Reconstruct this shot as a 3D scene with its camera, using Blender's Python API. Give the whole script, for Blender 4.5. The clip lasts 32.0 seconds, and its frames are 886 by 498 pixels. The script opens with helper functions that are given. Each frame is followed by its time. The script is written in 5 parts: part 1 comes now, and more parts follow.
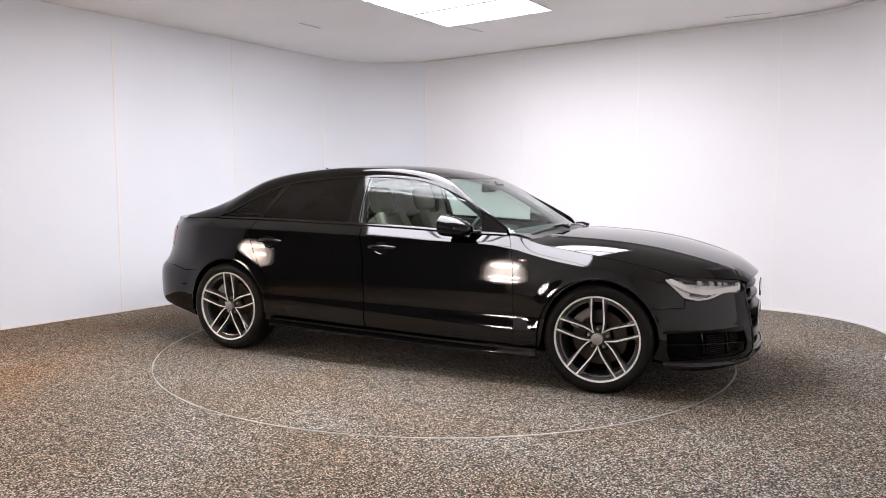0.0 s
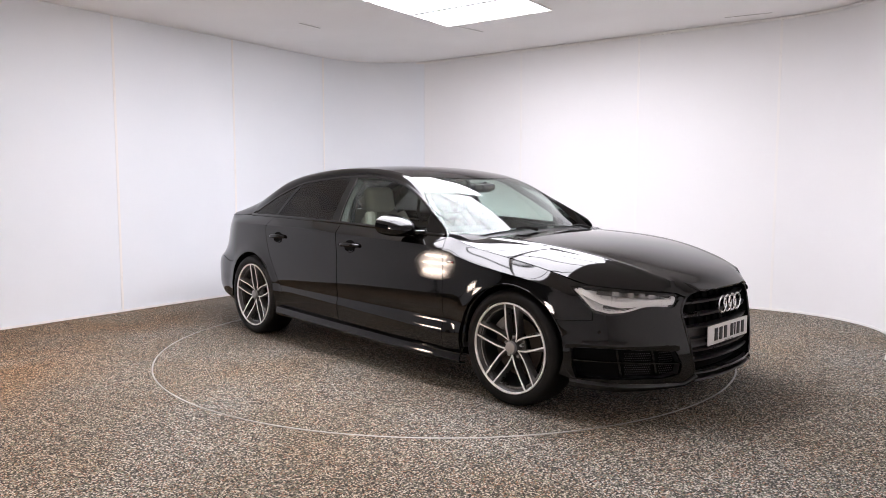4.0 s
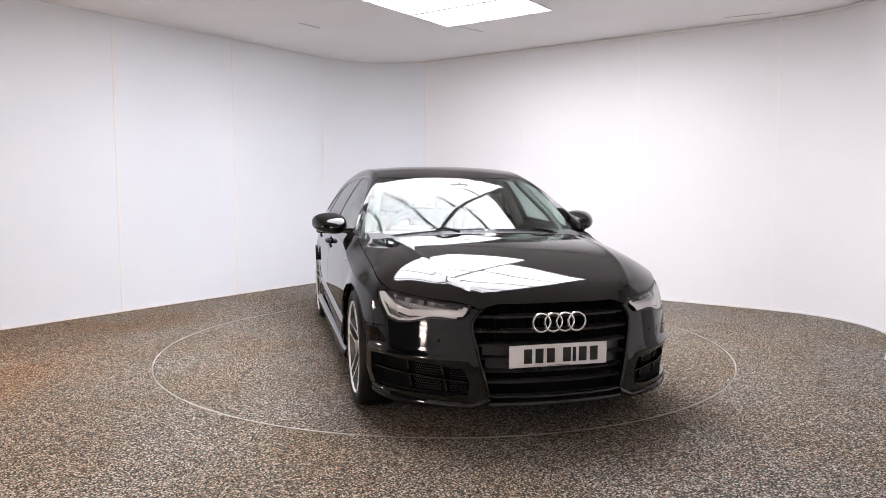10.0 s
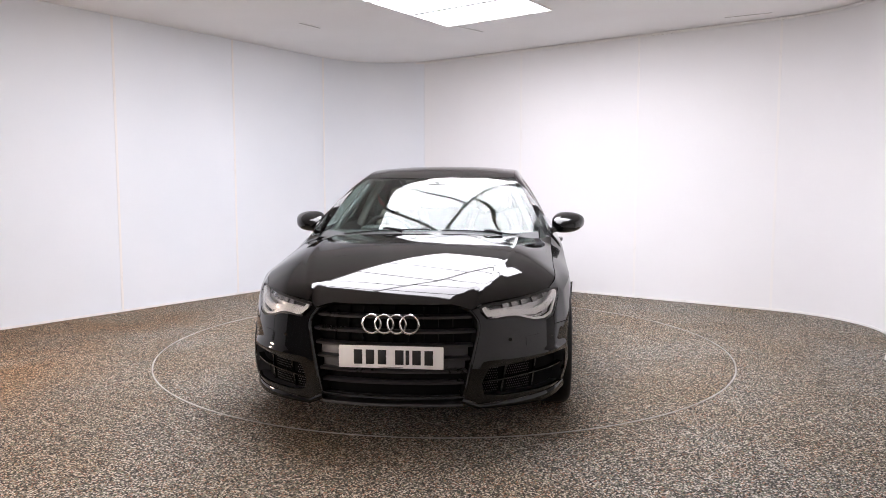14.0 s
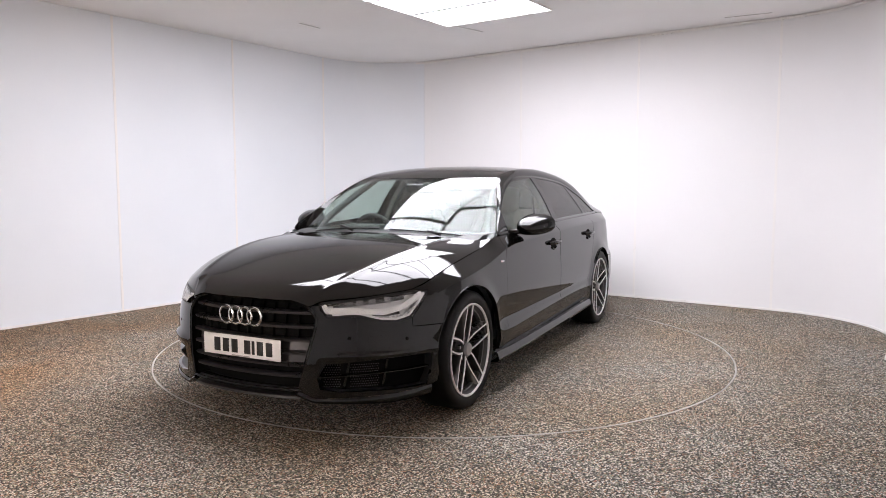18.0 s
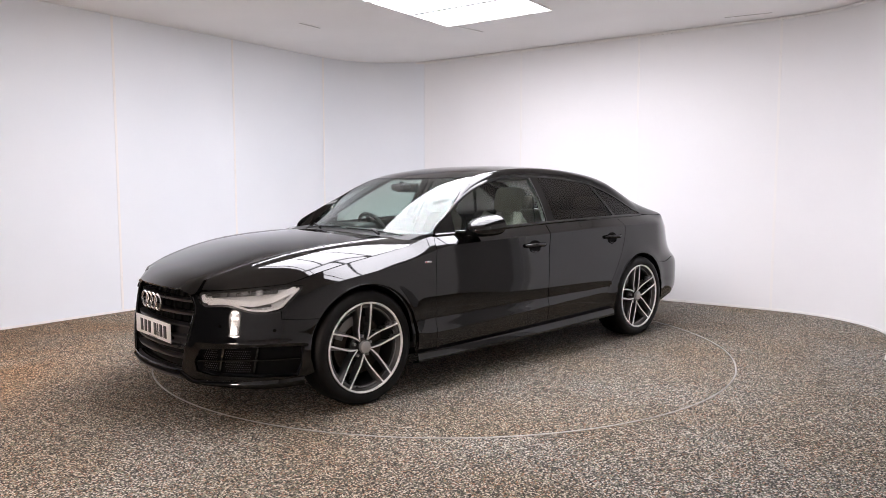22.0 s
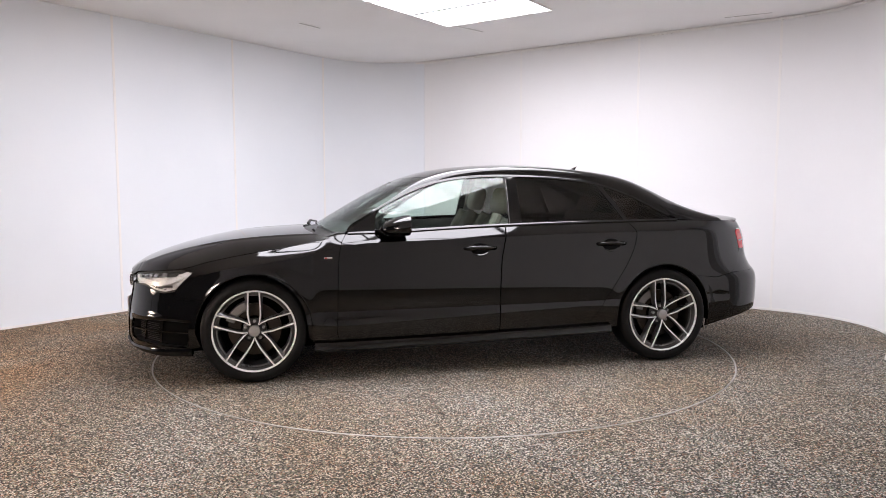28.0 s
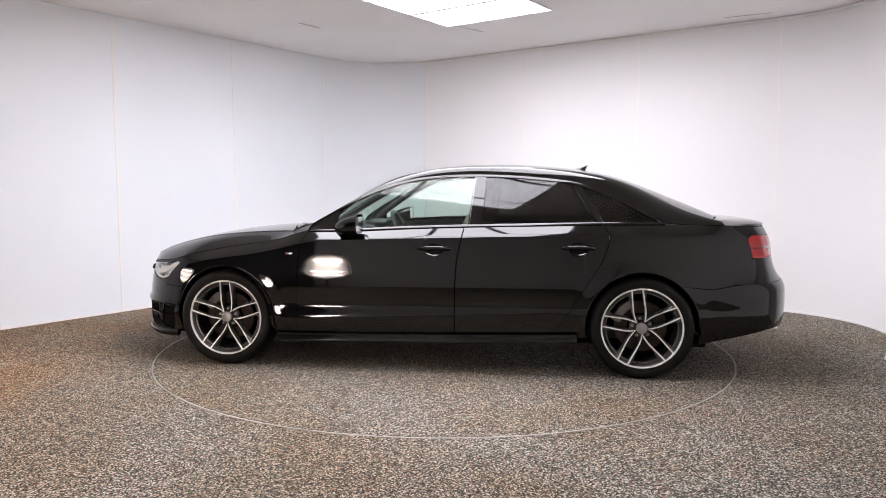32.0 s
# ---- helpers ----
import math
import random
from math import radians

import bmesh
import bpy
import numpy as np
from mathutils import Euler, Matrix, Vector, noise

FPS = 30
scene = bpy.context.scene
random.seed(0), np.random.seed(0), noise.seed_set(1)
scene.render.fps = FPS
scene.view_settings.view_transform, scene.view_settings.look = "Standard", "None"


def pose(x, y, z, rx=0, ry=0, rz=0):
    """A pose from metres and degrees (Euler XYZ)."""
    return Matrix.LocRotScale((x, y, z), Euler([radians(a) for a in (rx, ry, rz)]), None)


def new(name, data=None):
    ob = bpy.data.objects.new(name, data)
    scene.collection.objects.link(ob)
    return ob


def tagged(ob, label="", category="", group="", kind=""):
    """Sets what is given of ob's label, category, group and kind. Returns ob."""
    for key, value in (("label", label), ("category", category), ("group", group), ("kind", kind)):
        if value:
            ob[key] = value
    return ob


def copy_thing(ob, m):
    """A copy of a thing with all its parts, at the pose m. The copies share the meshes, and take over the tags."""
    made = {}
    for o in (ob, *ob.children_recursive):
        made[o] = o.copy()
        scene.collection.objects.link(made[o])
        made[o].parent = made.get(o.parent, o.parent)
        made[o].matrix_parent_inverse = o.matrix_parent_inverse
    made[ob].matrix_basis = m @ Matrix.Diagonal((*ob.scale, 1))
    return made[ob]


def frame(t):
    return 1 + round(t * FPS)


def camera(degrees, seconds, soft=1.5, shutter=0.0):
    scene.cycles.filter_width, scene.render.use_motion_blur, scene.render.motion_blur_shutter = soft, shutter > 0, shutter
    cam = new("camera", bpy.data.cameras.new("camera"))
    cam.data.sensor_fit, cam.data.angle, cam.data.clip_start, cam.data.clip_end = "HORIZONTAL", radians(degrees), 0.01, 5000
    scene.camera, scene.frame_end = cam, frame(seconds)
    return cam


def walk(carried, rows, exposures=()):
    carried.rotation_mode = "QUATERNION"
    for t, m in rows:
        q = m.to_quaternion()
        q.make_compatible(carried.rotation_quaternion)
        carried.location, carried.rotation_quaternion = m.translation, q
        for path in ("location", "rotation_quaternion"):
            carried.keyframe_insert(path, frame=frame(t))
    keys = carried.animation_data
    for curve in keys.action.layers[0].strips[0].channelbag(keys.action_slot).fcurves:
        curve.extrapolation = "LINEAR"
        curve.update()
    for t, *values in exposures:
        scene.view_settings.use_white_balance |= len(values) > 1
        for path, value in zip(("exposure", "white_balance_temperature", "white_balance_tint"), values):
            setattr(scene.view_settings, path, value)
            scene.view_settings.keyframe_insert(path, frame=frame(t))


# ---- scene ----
cam = camera(63.36, 32.0, soft=0.9)
EYE = Vector((0.0, -5.789, 1.286))
PITCH, YAW, ROLL = 5.036, 0.077, 0.0
CAM_POSE = pose(EYE.x, EYE.y, EYE.z, 90 - PITCH, 0, YAW)
walk(cam, [(0.0, CAM_POSE), (32.0, CAM_POSE)], exposures=[(0.0, 0.0, 6140, 18), (32.0, 0.0, 6140, 18)])

TURN_START, TURN_RATE = -24.92, -5.1033      # heading of the turntable, degrees and degrees a second

# ---------------------------------------------------------------- world and light
world = bpy.data.worlds.new("world")
scene.world = world
world.use_nodes = True
world.node_tree.nodes["Background"].inputs[0].default_value = (0.6, 0.62, 0.65, 1)
world.node_tree.nodes["Background"].inputs[1].default_value = 0.05
CEILING_GLOW = 13.5
LAMP_GLOW = 112.0
LAMP_LOW_GLOW = 70.0
LAMP_PANEL_GLOW = 1.6

# ---------------------------------------------------------------- small tools


def spline(pts):
    """A smooth curve without overshoot through a few (x, y) knots."""
    pts = sorted(pts)
    xs = [q[0] for q in pts]
    ys = [q[1] for q in pts]
    n = len(xs)
    dl = [(ys[i + 1] - ys[i]) / (xs[i + 1] - xs[i]) for i in range(n - 1)]
    m = [dl[0]] + [0 if dl[i - 1] * dl[i] <= 0 else 2 * dl[i - 1] * dl[i] / (dl[i - 1] + dl[i]) for i in range(1, n - 1)] + [dl[-1]]

    def f(x):
        if x <= xs[0]:
            return ys[0] + m[0] * (x - xs[0])
        if x >= xs[-1]:
            return ys[-1] + m[-1] * (x - xs[-1])
        i = 0
        while x > xs[i + 1]:
            i += 1
        h = xs[i + 1] - xs[i]
        t = (x - xs[i]) / h
        return ((1 + 2 * t) * (1 - t) ** 2 * ys[i] + t * (1 - t) ** 2 * h * m[i]
                + t * t * (3 - 2 * t) * ys[i + 1] + t * t * (t - 1) * h * m[i + 1])
    return f


def eased(pts, width, step=0.01):
    """A curve through a few knots, rounded off over a width."""
    f = spline(pts)
    lo, hi = min(q[0] for q in pts), max(q[0] for q in pts)
    n = int((hi - lo) / step) + 1
    pad = int(4 * width / step) + 1
    xs = lo + step * (np.arange(n + 2 * pad) - pad)
    ys = np.array([f(float(x)) for x in xs])
    k = np.arange(-int(3 * width / step), int(3 * width / step) + 1) * step
    g = np.exp(-0.5 * (k / width) ** 2)
    ys = np.convolve(np.pad(ys, len(k) // 2, "edge"), g / g.sum(), "valid")
    xs, ys = xs[pad // 2:-(pad // 2)], ys[pad // 2:-(pad // 2)]

    # cubic look-up, so that the slope runs on smoothly between samples
    def at(x):
        t = (x - xs[0]) / step
        i = int(min(len(xs) - 3, max(1, math.floor(t))))
        t -= i
        a, b, c, d = (float(ys[i + q]) for q in (-1, 0, 1, 2))
        return b + 0.5 * t * (c - a + t * (2 * a - 5 * b + 4 * c - d + t * (3 * (b - c) + d - a)))
    return at


def smooth(a, b, x):
    t = min(1.0, max(0.0, (x - a) / (b - a)))
    return t * t * (3 - 2 * t)


def lerp(a, b, t):
    return tuple(p + (q - p) * t for p, q in zip(a, b))


def polyline(pts, u):
    """The point at the share u of the length of a polyline."""
    ls = [math.dist(pts[i], pts[i + 1]) for i in range(len(pts) - 1)]
    want = u * sum(ls)
    for i, l in enumerate(ls):
        if want <= l or i == len(ls) - 1:
            return lerp(pts[i], pts[i + 1], want / l if l else 0)
        want -= l


def rounded(pts, per=8):
    """A Catmull-Rom polyline through a few points."""
    out = []
    p = [pts[0]] + list(pts) + [pts[-1]]
    for i in range(1, len(p) - 2):
        for k in range(per):
            t = k / per
            out.append(tuple(0.5 * (2 * b + (c - a) * t + (2 * a - 5 * b + 4 * c - d) * t * t + (3 * b - a - 3 * c + d) * t ** 3)
                             for a, b, c, d in zip(p[i - 1], p[i], p[i + 1], p[i + 2])))
    out.append(tuple(pts[-1]))
    return out


def finish(bm, name, material, sharp=35, shade=True):
    bmesh.ops.recalc_face_normals(bm, faces=bm.faces)
    for f in bm.faces:
        f.smooth = shade
    lim = radians(sharp)
    for e in bm.edges:
        e.smooth = len(e.link_faces) < 2 or e.calc_face_angle(3.2) < lim
    me = bpy.data.meshes.new(name)
    bm.to_mesh(me)
    bm.free()
    if material:
        me.materials.append(material)
    return me


def part(name, bm, material, parent=None, label="", sharp=35, at=None):
    """Links a bmesh as one mesh object under a thing or a part."""
    ob = new(name, finish(bm, name, material, sharp))
    if parent:
        ob.parent = parent
    if at is not None:
        ob.matrix_basis = at
    if label:
        ob["label"] = label
    return ob


def box(bm, lo, hi, bevel=0.0, m=None, seg=2):
    r = bmesh.ops.create_cube(bm, size=1)
    vs = r["verts"]
    for v in vs:
        v.co = Vector([lo[i] + (hi[i] - lo[i]) * (v.co[i] + 0.5) for i in range(3)])
    if bevel:
        es = list({e for v in vs for e in v.link_edges})
        b = bmesh.ops.bevel(bm, geom=es, offset=bevel, segments=seg, profile=0.5, affect="EDGES")
        vs = list({v for v in vs if v.is_valid} | set(b["verts"]))
    if m is not None:
        bmesh.ops.transform(bm, matrix=m, verts=[v for v in vs if v.is_valid])
    return bm


def a_box(lo, hi, bevel=0.0, m=None):
    return box(bmesh.new(), lo, hi, bevel, m)


def tube(bm, pts, r, n=10, closed=False, flat=1.0, caps=True):
    """A round bar along a polyline; r is a number or a function of the share of length."""
    pts = [Vector(q) for q in pts]
    k = len(pts)
    rings = []
    up = None
    for i, q in enumerate(pts):
        a = pts[(i - 1) % k] if closed or i else q
        b = pts[(i + 1) % k] if closed or i < k - 1 else q
        d = (b - a).normalized()
        if up is None:
            up = d.orthogonal().normalized()
        up = (up - d * up.dot(d)).normalized()
        s = d.cross(up)
        rr = r(i / max(1, k - 1)) if callable(r) else r
        rings.append([bm.verts.new(q + rr * (math.cos(2 * math.pi * j / n) * up + flat * math.sin(2 * math.pi * j / n) * s)) for j in range(n)])
    for i in range(k if closed else k - 1):
        a, b = rings[i], rings[(i + 1) % k]
        for j in range(n):
            bm.faces.new((a[j], a[(j + 1) % n], b[(j + 1) % n], b[j]))
    if caps and not closed:
        bm.faces.new(rings[0][::-1])
        bm.faces.new(rings[-1])
    return bm


def lathe(bm, prof, n=48, axis="y", a0=0.0, a1=2 * math.pi):
    """Turns a profile of (radius, offset along the axis)."""
    full = abs(a1 - a0 - 2 * math.pi) < 1e-6
    rings = []
    for i in range(n if full else n + 1):
        a = a0 + (a1 - a0) * i / n
        rings.append([bm.verts.new((r * math.cos(a), o, r * math.sin(a)) if axis == "y" else (r * math.cos(a), r * math.sin(a), o)) for r, o in prof])
    for i in range(n):
        a, b = rings[i], rings[(i + 1) % len(rings)]
        for j in range(len(prof) - 1):
            bm.faces.new((a[j], a[j + 1], b[j + 1], b[j]))
    bmesh.ops.remove_doubles(bm, verts=bm.verts, dist=1e-5)
    return bm


def coons(bottom, right, top, left, u, v):
    """The point (u, v) of the patch between four polylines; bottom and top run left to right, left and right run upwards."""
    b, t, l, r = polyline(bottom, u), polyline(top, u), polyline(left, v), polyline(right, v)
    c00, c10, c01, c11 = bottom[0], bottom[-1], top[0], top[-1]
    return tuple((1 - v) * b[i] + v * t[i] + (1 - u) * l[i] + u * r[i]
                 - ((1 - u) * (1 - v) * c00[i] + u * (1 - v) * c10[i] + (1 - u) * v * c01[i] + u * v * c11[i]) for i in range(len(b)))


def sheet(grid, depth=0.014, centre=None, flange=True, thick=0.0):
    """A panel from rows of points, its rim turned inwards by depth; thick gives it a back."""
    bm = bmesh.new()
    nv, nu = len(grid), len(grid[0])
    vs = [[bm.verts.new(q) for q in row] for row in grid]
    for j in range(nv - 1):
        for i in range(nu - 1):
            try:
                bm.faces.new((vs[j][i], vs[j][i + 1], vs[j + 1][i + 1], vs[j + 1][i]))
            except ValueError:
                pass
    bm.normal_update()
    c = Vector(centre) if centre else Vector((0, 0, 0.5))
    mid = sum((v.co for row in vs for v in row), Vector()) / (nu * nv)
    sgn = 0.0
    for f in bm.faces:
        sgn += f.normal.dot(f.calc_center_median() - c) * f.calc_area()
    sgn = 1 if sgn > 0 else -1
    if flange or thick:
        loop = [(0, i) for i in range(nu)] + [(j, nu - 1) for j in range(1, nv)] + [(nv - 1, i) for i in range(nu - 2, -1, -1)] + [(j, 0) for j in range(nv - 2, 0, -1)]
        nor = {k: vs[k[0]][k[1]].normal.copy() * sgn for k in loop}
        if thick:
            back = [[bm.verts.new(v.co - v.normal * sgn * thick) for v in row] for row in vs]
            for j in range(nv - 1):
                for i in range(nu - 1):
                    bm.faces.new((back[j][i], back[j + 1][i], back[j + 1][i + 1], back[j][i + 1]))
            low = {k: back[k[0]][k[1]] for k in loop}
        else:
            low = {k: bm.verts.new(vs[k[0]][k[1]].co - nor[k] * depth) for k in loop}
        for a, b in zip(loop, loop[1:] + loop[:1]):
            try:
                bm.faces.new((vs[a[0]][a[1]], vs[b[0]][b[1]], low[b], low[a]))
            except ValueError:
                pass
    return bm


def mirrored(bm):
    """The same panel on the other side of the car."""
    out = bm.copy()
    for v in out.verts:
        v.co.y = -v.co.y
    bmesh.ops.reverse_faces(out, faces=out.faces)
    return out


def pair(name, bm, material, parent, label="", sharp=35):
    other = mirrored(bm)
    return part(name, bm, material, parent, label, sharp), part(name, other, material, parent, label, sharp)

# ---------------------------------------------------------------- materials


def mat(name, colour, rough=0.5, metal=0.0, spec=0.5, coat=0.0, coat_rough=0.03, emit=0.0, emit_colour=None):
    m = bpy.data.materials.new(name)
    m.use_nodes = True
    b = m.node_tree.nodes["Principled BSDF"]
    b.inputs["Base Color"].default_value = (*colour, 1)
    b.inputs["Roughness"].default_value = rough
    b.inputs["Metallic"].default_value = metal
    b.inputs["Specular IOR Level"].default_value = spec
    b.inputs["Coat Weight"].default_value = coat
    b.inputs["Coat Roughness"].default_value = coat_rough
    if emit:
        b.inputs["Emission Color"].default_value = (*(emit_colour or colour), 1)
        b.inputs["Emission Strength"].default_value = emit
    return m


def node(m, kind, **values):
    n = m.node_tree.nodes.new(kind)
    for k, v in values.items():
        n.inputs[k.replace("_", " ")].default_value = v
    return n


def wire(m, a, out, b, inp):
    m.node_tree.links.new(a.outputs[out], b.inputs[inp])


def ramp(m, stops):
    n = m.node_tree.nodes.new("ShaderNodeValToRGB")
    e = n.color_ramp.elements
    while len(e) > 1:
        e.remove(e[-1])
    e[0].position, e[0].color = stops[0][0], (*stops[0][1], 1)
    for p, c in stops[1:]:
        q = e.new(p)
        q.color = (*c, 1)
    return n


def textured(m, scale, amount, bump=0.0, detail=4, distance=0.002):
    """Small changes of roughness and relief over a plain material, at two scales."""
    b = m.node_tree.nodes["Principled BSDF"]
    co = node(m, "ShaderNodeTexCoord")
    n1 = node(m, "ShaderNodeTexNoise", Scale=scale, Detail=detail)
    n2 = node(m, "ShaderNodeTexNoise", Scale=scale * 0.08, Detail=3)
    wire(m, co, "Object", n1, "Vector")
    wire(m, co, "Object", n2, "Vector")
    mix = node(m, "ShaderNodeMath")
    mix.operation = "MULTIPLY_ADD"
    wire(m, n1, "Fac", mix, 0)
    mix.inputs[1].default_value = 0.5
    wire(m, n2, "Fac", mix, 2)
    base = b.inputs["Roughness"].default_value
    mr = node(m, "ShaderNodeMapRange")
    mr.inputs["From Min"].default_value, mr.inputs["From Max"].default_value = 0.4, 1.1
    mr.inputs["To Min"].default_value, mr.inputs["To Max"].default_value = max(0.0, base - amount), min(1.0, base + amount)
    wire(m, mix, 0, mr, "Value")
    wire(m, mr, 0, b, "Roughness")
    if bump:
        bp = node(m, "ShaderNodeBump", Strength=bump, Distance=distance)
        wire(m, n1, "Fac", bp, "Height")
        wire(m, bp, "Normal", b, "Normal")
    return m


def tint_noise(m, scale, a, c, lo=0.35, hi=0.65, detail=5):
    """Base colour that drifts between two near tones."""
    b = m.node_tree.nodes["Principled BSDF"]
    co = node(m, "ShaderNodeTexCoord")
    n = node(m, "ShaderNodeTexNoise", Scale=scale, Detail=detail)
    wire(m, co, "Object", n, "Vector")
    r = ramp(m, [(lo, a), (hi, c)])
    wire(m, n, "Fac", r, "Fac")
    wire(m, r, "Color", b, "Base Color")
    return m


def speckled():
    """Resin-bound grit flooring: dark, grey, cream and rusty grains."""
    m = mat("speckled_floor", (0.2, 0.19, 0.17), 0.78, spec=0.12)
    b = m.node_tree.nodes["Principled BSDF"]
    co = node(m, "ShaderNodeTexCoord")
    v = node(m, "ShaderNodeTexVoronoi", Scale=150.0)
    v.inputs["Randomness"].default_value = 1.0
    wire(m, co, "Object", v, "Vector")
    sep = node(m, "ShaderNodeSeparateColor")
    wire(m, v, "Color", sep, 0)
    r = ramp(m, [(0.0, (0.02, 0.019, 0.018)), (0.3, (0.05, 0.048, 0.044)), (0.32, (0.13, 0.126, 0.115)), (0.5, (0.23, 0.222, 0.205)),
                 (0.52, (0.4, 0.37, 0.33)), (0.66, (0.54, 0.52, 0.49)), (0.68, (0.27, 0.15, 0.115)), (0.75, (0.22, 0.15, 0.095)), (0.77, (0.14, 0.165, 0.105)), (0.82, (0.12, 0.135, 0.11)), (0.84, (0.02, 0.02, 0.019)), (1.0, (0.09, 0.084, 0.075))])
    r.color_ramp.interpolation = "LINEAR"
    wire(m, sep, 0, r, "Fac")
    big = node(m, "ShaderNodeTexNoise", Scale=0.9, Detail=5)
    wire(m, co, "Object", big, "Vector")
    rb = ramp(m, [(0.33, (1.08, 0.93, 0.74)), (0.62, (1.2, 1.18, 1.12))])
    wire(m, big, "Fac", rb, "Fac")
    mul = node(m, "ShaderNodeMix")
    mul.data_type, mul.blend_type = "RGBA", "MULTIPLY"
    mul.inputs[0].default_value = 1.0
    wire(m, r, "Color", mul, 6)
    wire(m, rb, "Color", mul, 7)
    # brown of the left lamp's warm light, painted in the grit outside the turntable
    sep2 = node(m, "ShaderNodeSeparateXYZ")
    wire(m, co, "Object", sep2, 0)
    side = node(m, "ShaderNodeMapRange")
    side.inputs["From Min"].default_value, side.inputs["From Max"].default_value = -1.9, -2.9
    wire(m, sep2, "X", side, "Value")
    patch = node(m, "ShaderNodeTexNoise", Scale=1.3, Detail=4)
    wire(m, co, "Object", patch, "Vector")
    pr = ramp(m, [(0.36, (0.25, 0.25, 0.25)), (0.56, (1, 1, 1))])
    wire(m, patch, "Fac", pr, "Fac")
    amount = node(m, "ShaderNodeMath")
    amount.operation = "MULTIPLY"
    wire(m, side, 0, amount, 0)
    wire(m, pr, "Color", amount, 1)
    lamp_warmth = node(m, "ShaderNodeMix")
    lamp_warmth.data_type, lamp_warmth.blend_type = "RGBA", "MULTIPLY"
    wire(m, amount, 0, lamp_warmth, 0)
    wire(m, mul, 2, lamp_warmth, 6)
    lamp_warmth.inputs[7].default_value = (1.0, 0.82, 0.66, 1)
    wire(m, lamp_warmth, 2, b, "Base Color")
    bp = node(m, "ShaderNodeBump", Strength=0.5, Distance=0.002)
    wire(m, v, "Distance", bp, "Height")
    wire(m, bp, "Normal", b, "Normal")
    return m


def glass(name, tint, gloss=1.5, rough=0.0):
    """Thin car glass: tinted clear, with a mirror gloss that grows at a slant."""
    m = bpy.data.materials.new(name)
    m.use_nodes = True
    t = m.node_tree
    t.nodes.clear()
    out = t.nodes.new("ShaderNodeOutputMaterial")
    tr = t.nodes.new("ShaderNodeBsdfTransparent")
    tr.inputs[0].default_value = (*tint, 1)
    gl = t.nodes.new("ShaderNodeBsdfGlossy")
    gl.inputs["Roughness"].default_value = rough
    lw = t.nodes.new("ShaderNodeLayerWeight")
    lw.inputs[0].default_value = 0.5
    pw = t.nodes.new("ShaderNodeMath")
    pw.operation = "POWER"
    pw.inputs[1].default_value = 5.0
    t.links.new(lw.outputs["Facing"], pw.inputs[0])
    fr = t.nodes.new("ShaderNodeMath")
    fr.operation = "MULTIPLY_ADD"
    f0 = ((gloss - 1) / (gloss + 1)) ** 2
    fr.inputs[1].default_value, fr.inputs[2].default_value = 1 - f0, f0
    t.links.new(pw.outputs[0], fr.inputs[0])
    mx = t.nodes.new("ShaderNodeMixShader")
    t.links.new(fr.outputs[0], mx.inputs[0])
    t.links.new(tr.outputs[0], mx.inputs[1])
    t.links.new(gl.outputs[0], mx.inputs[2])
    t.links.new(mx.outputs[0], out.inputs[0])
    return m


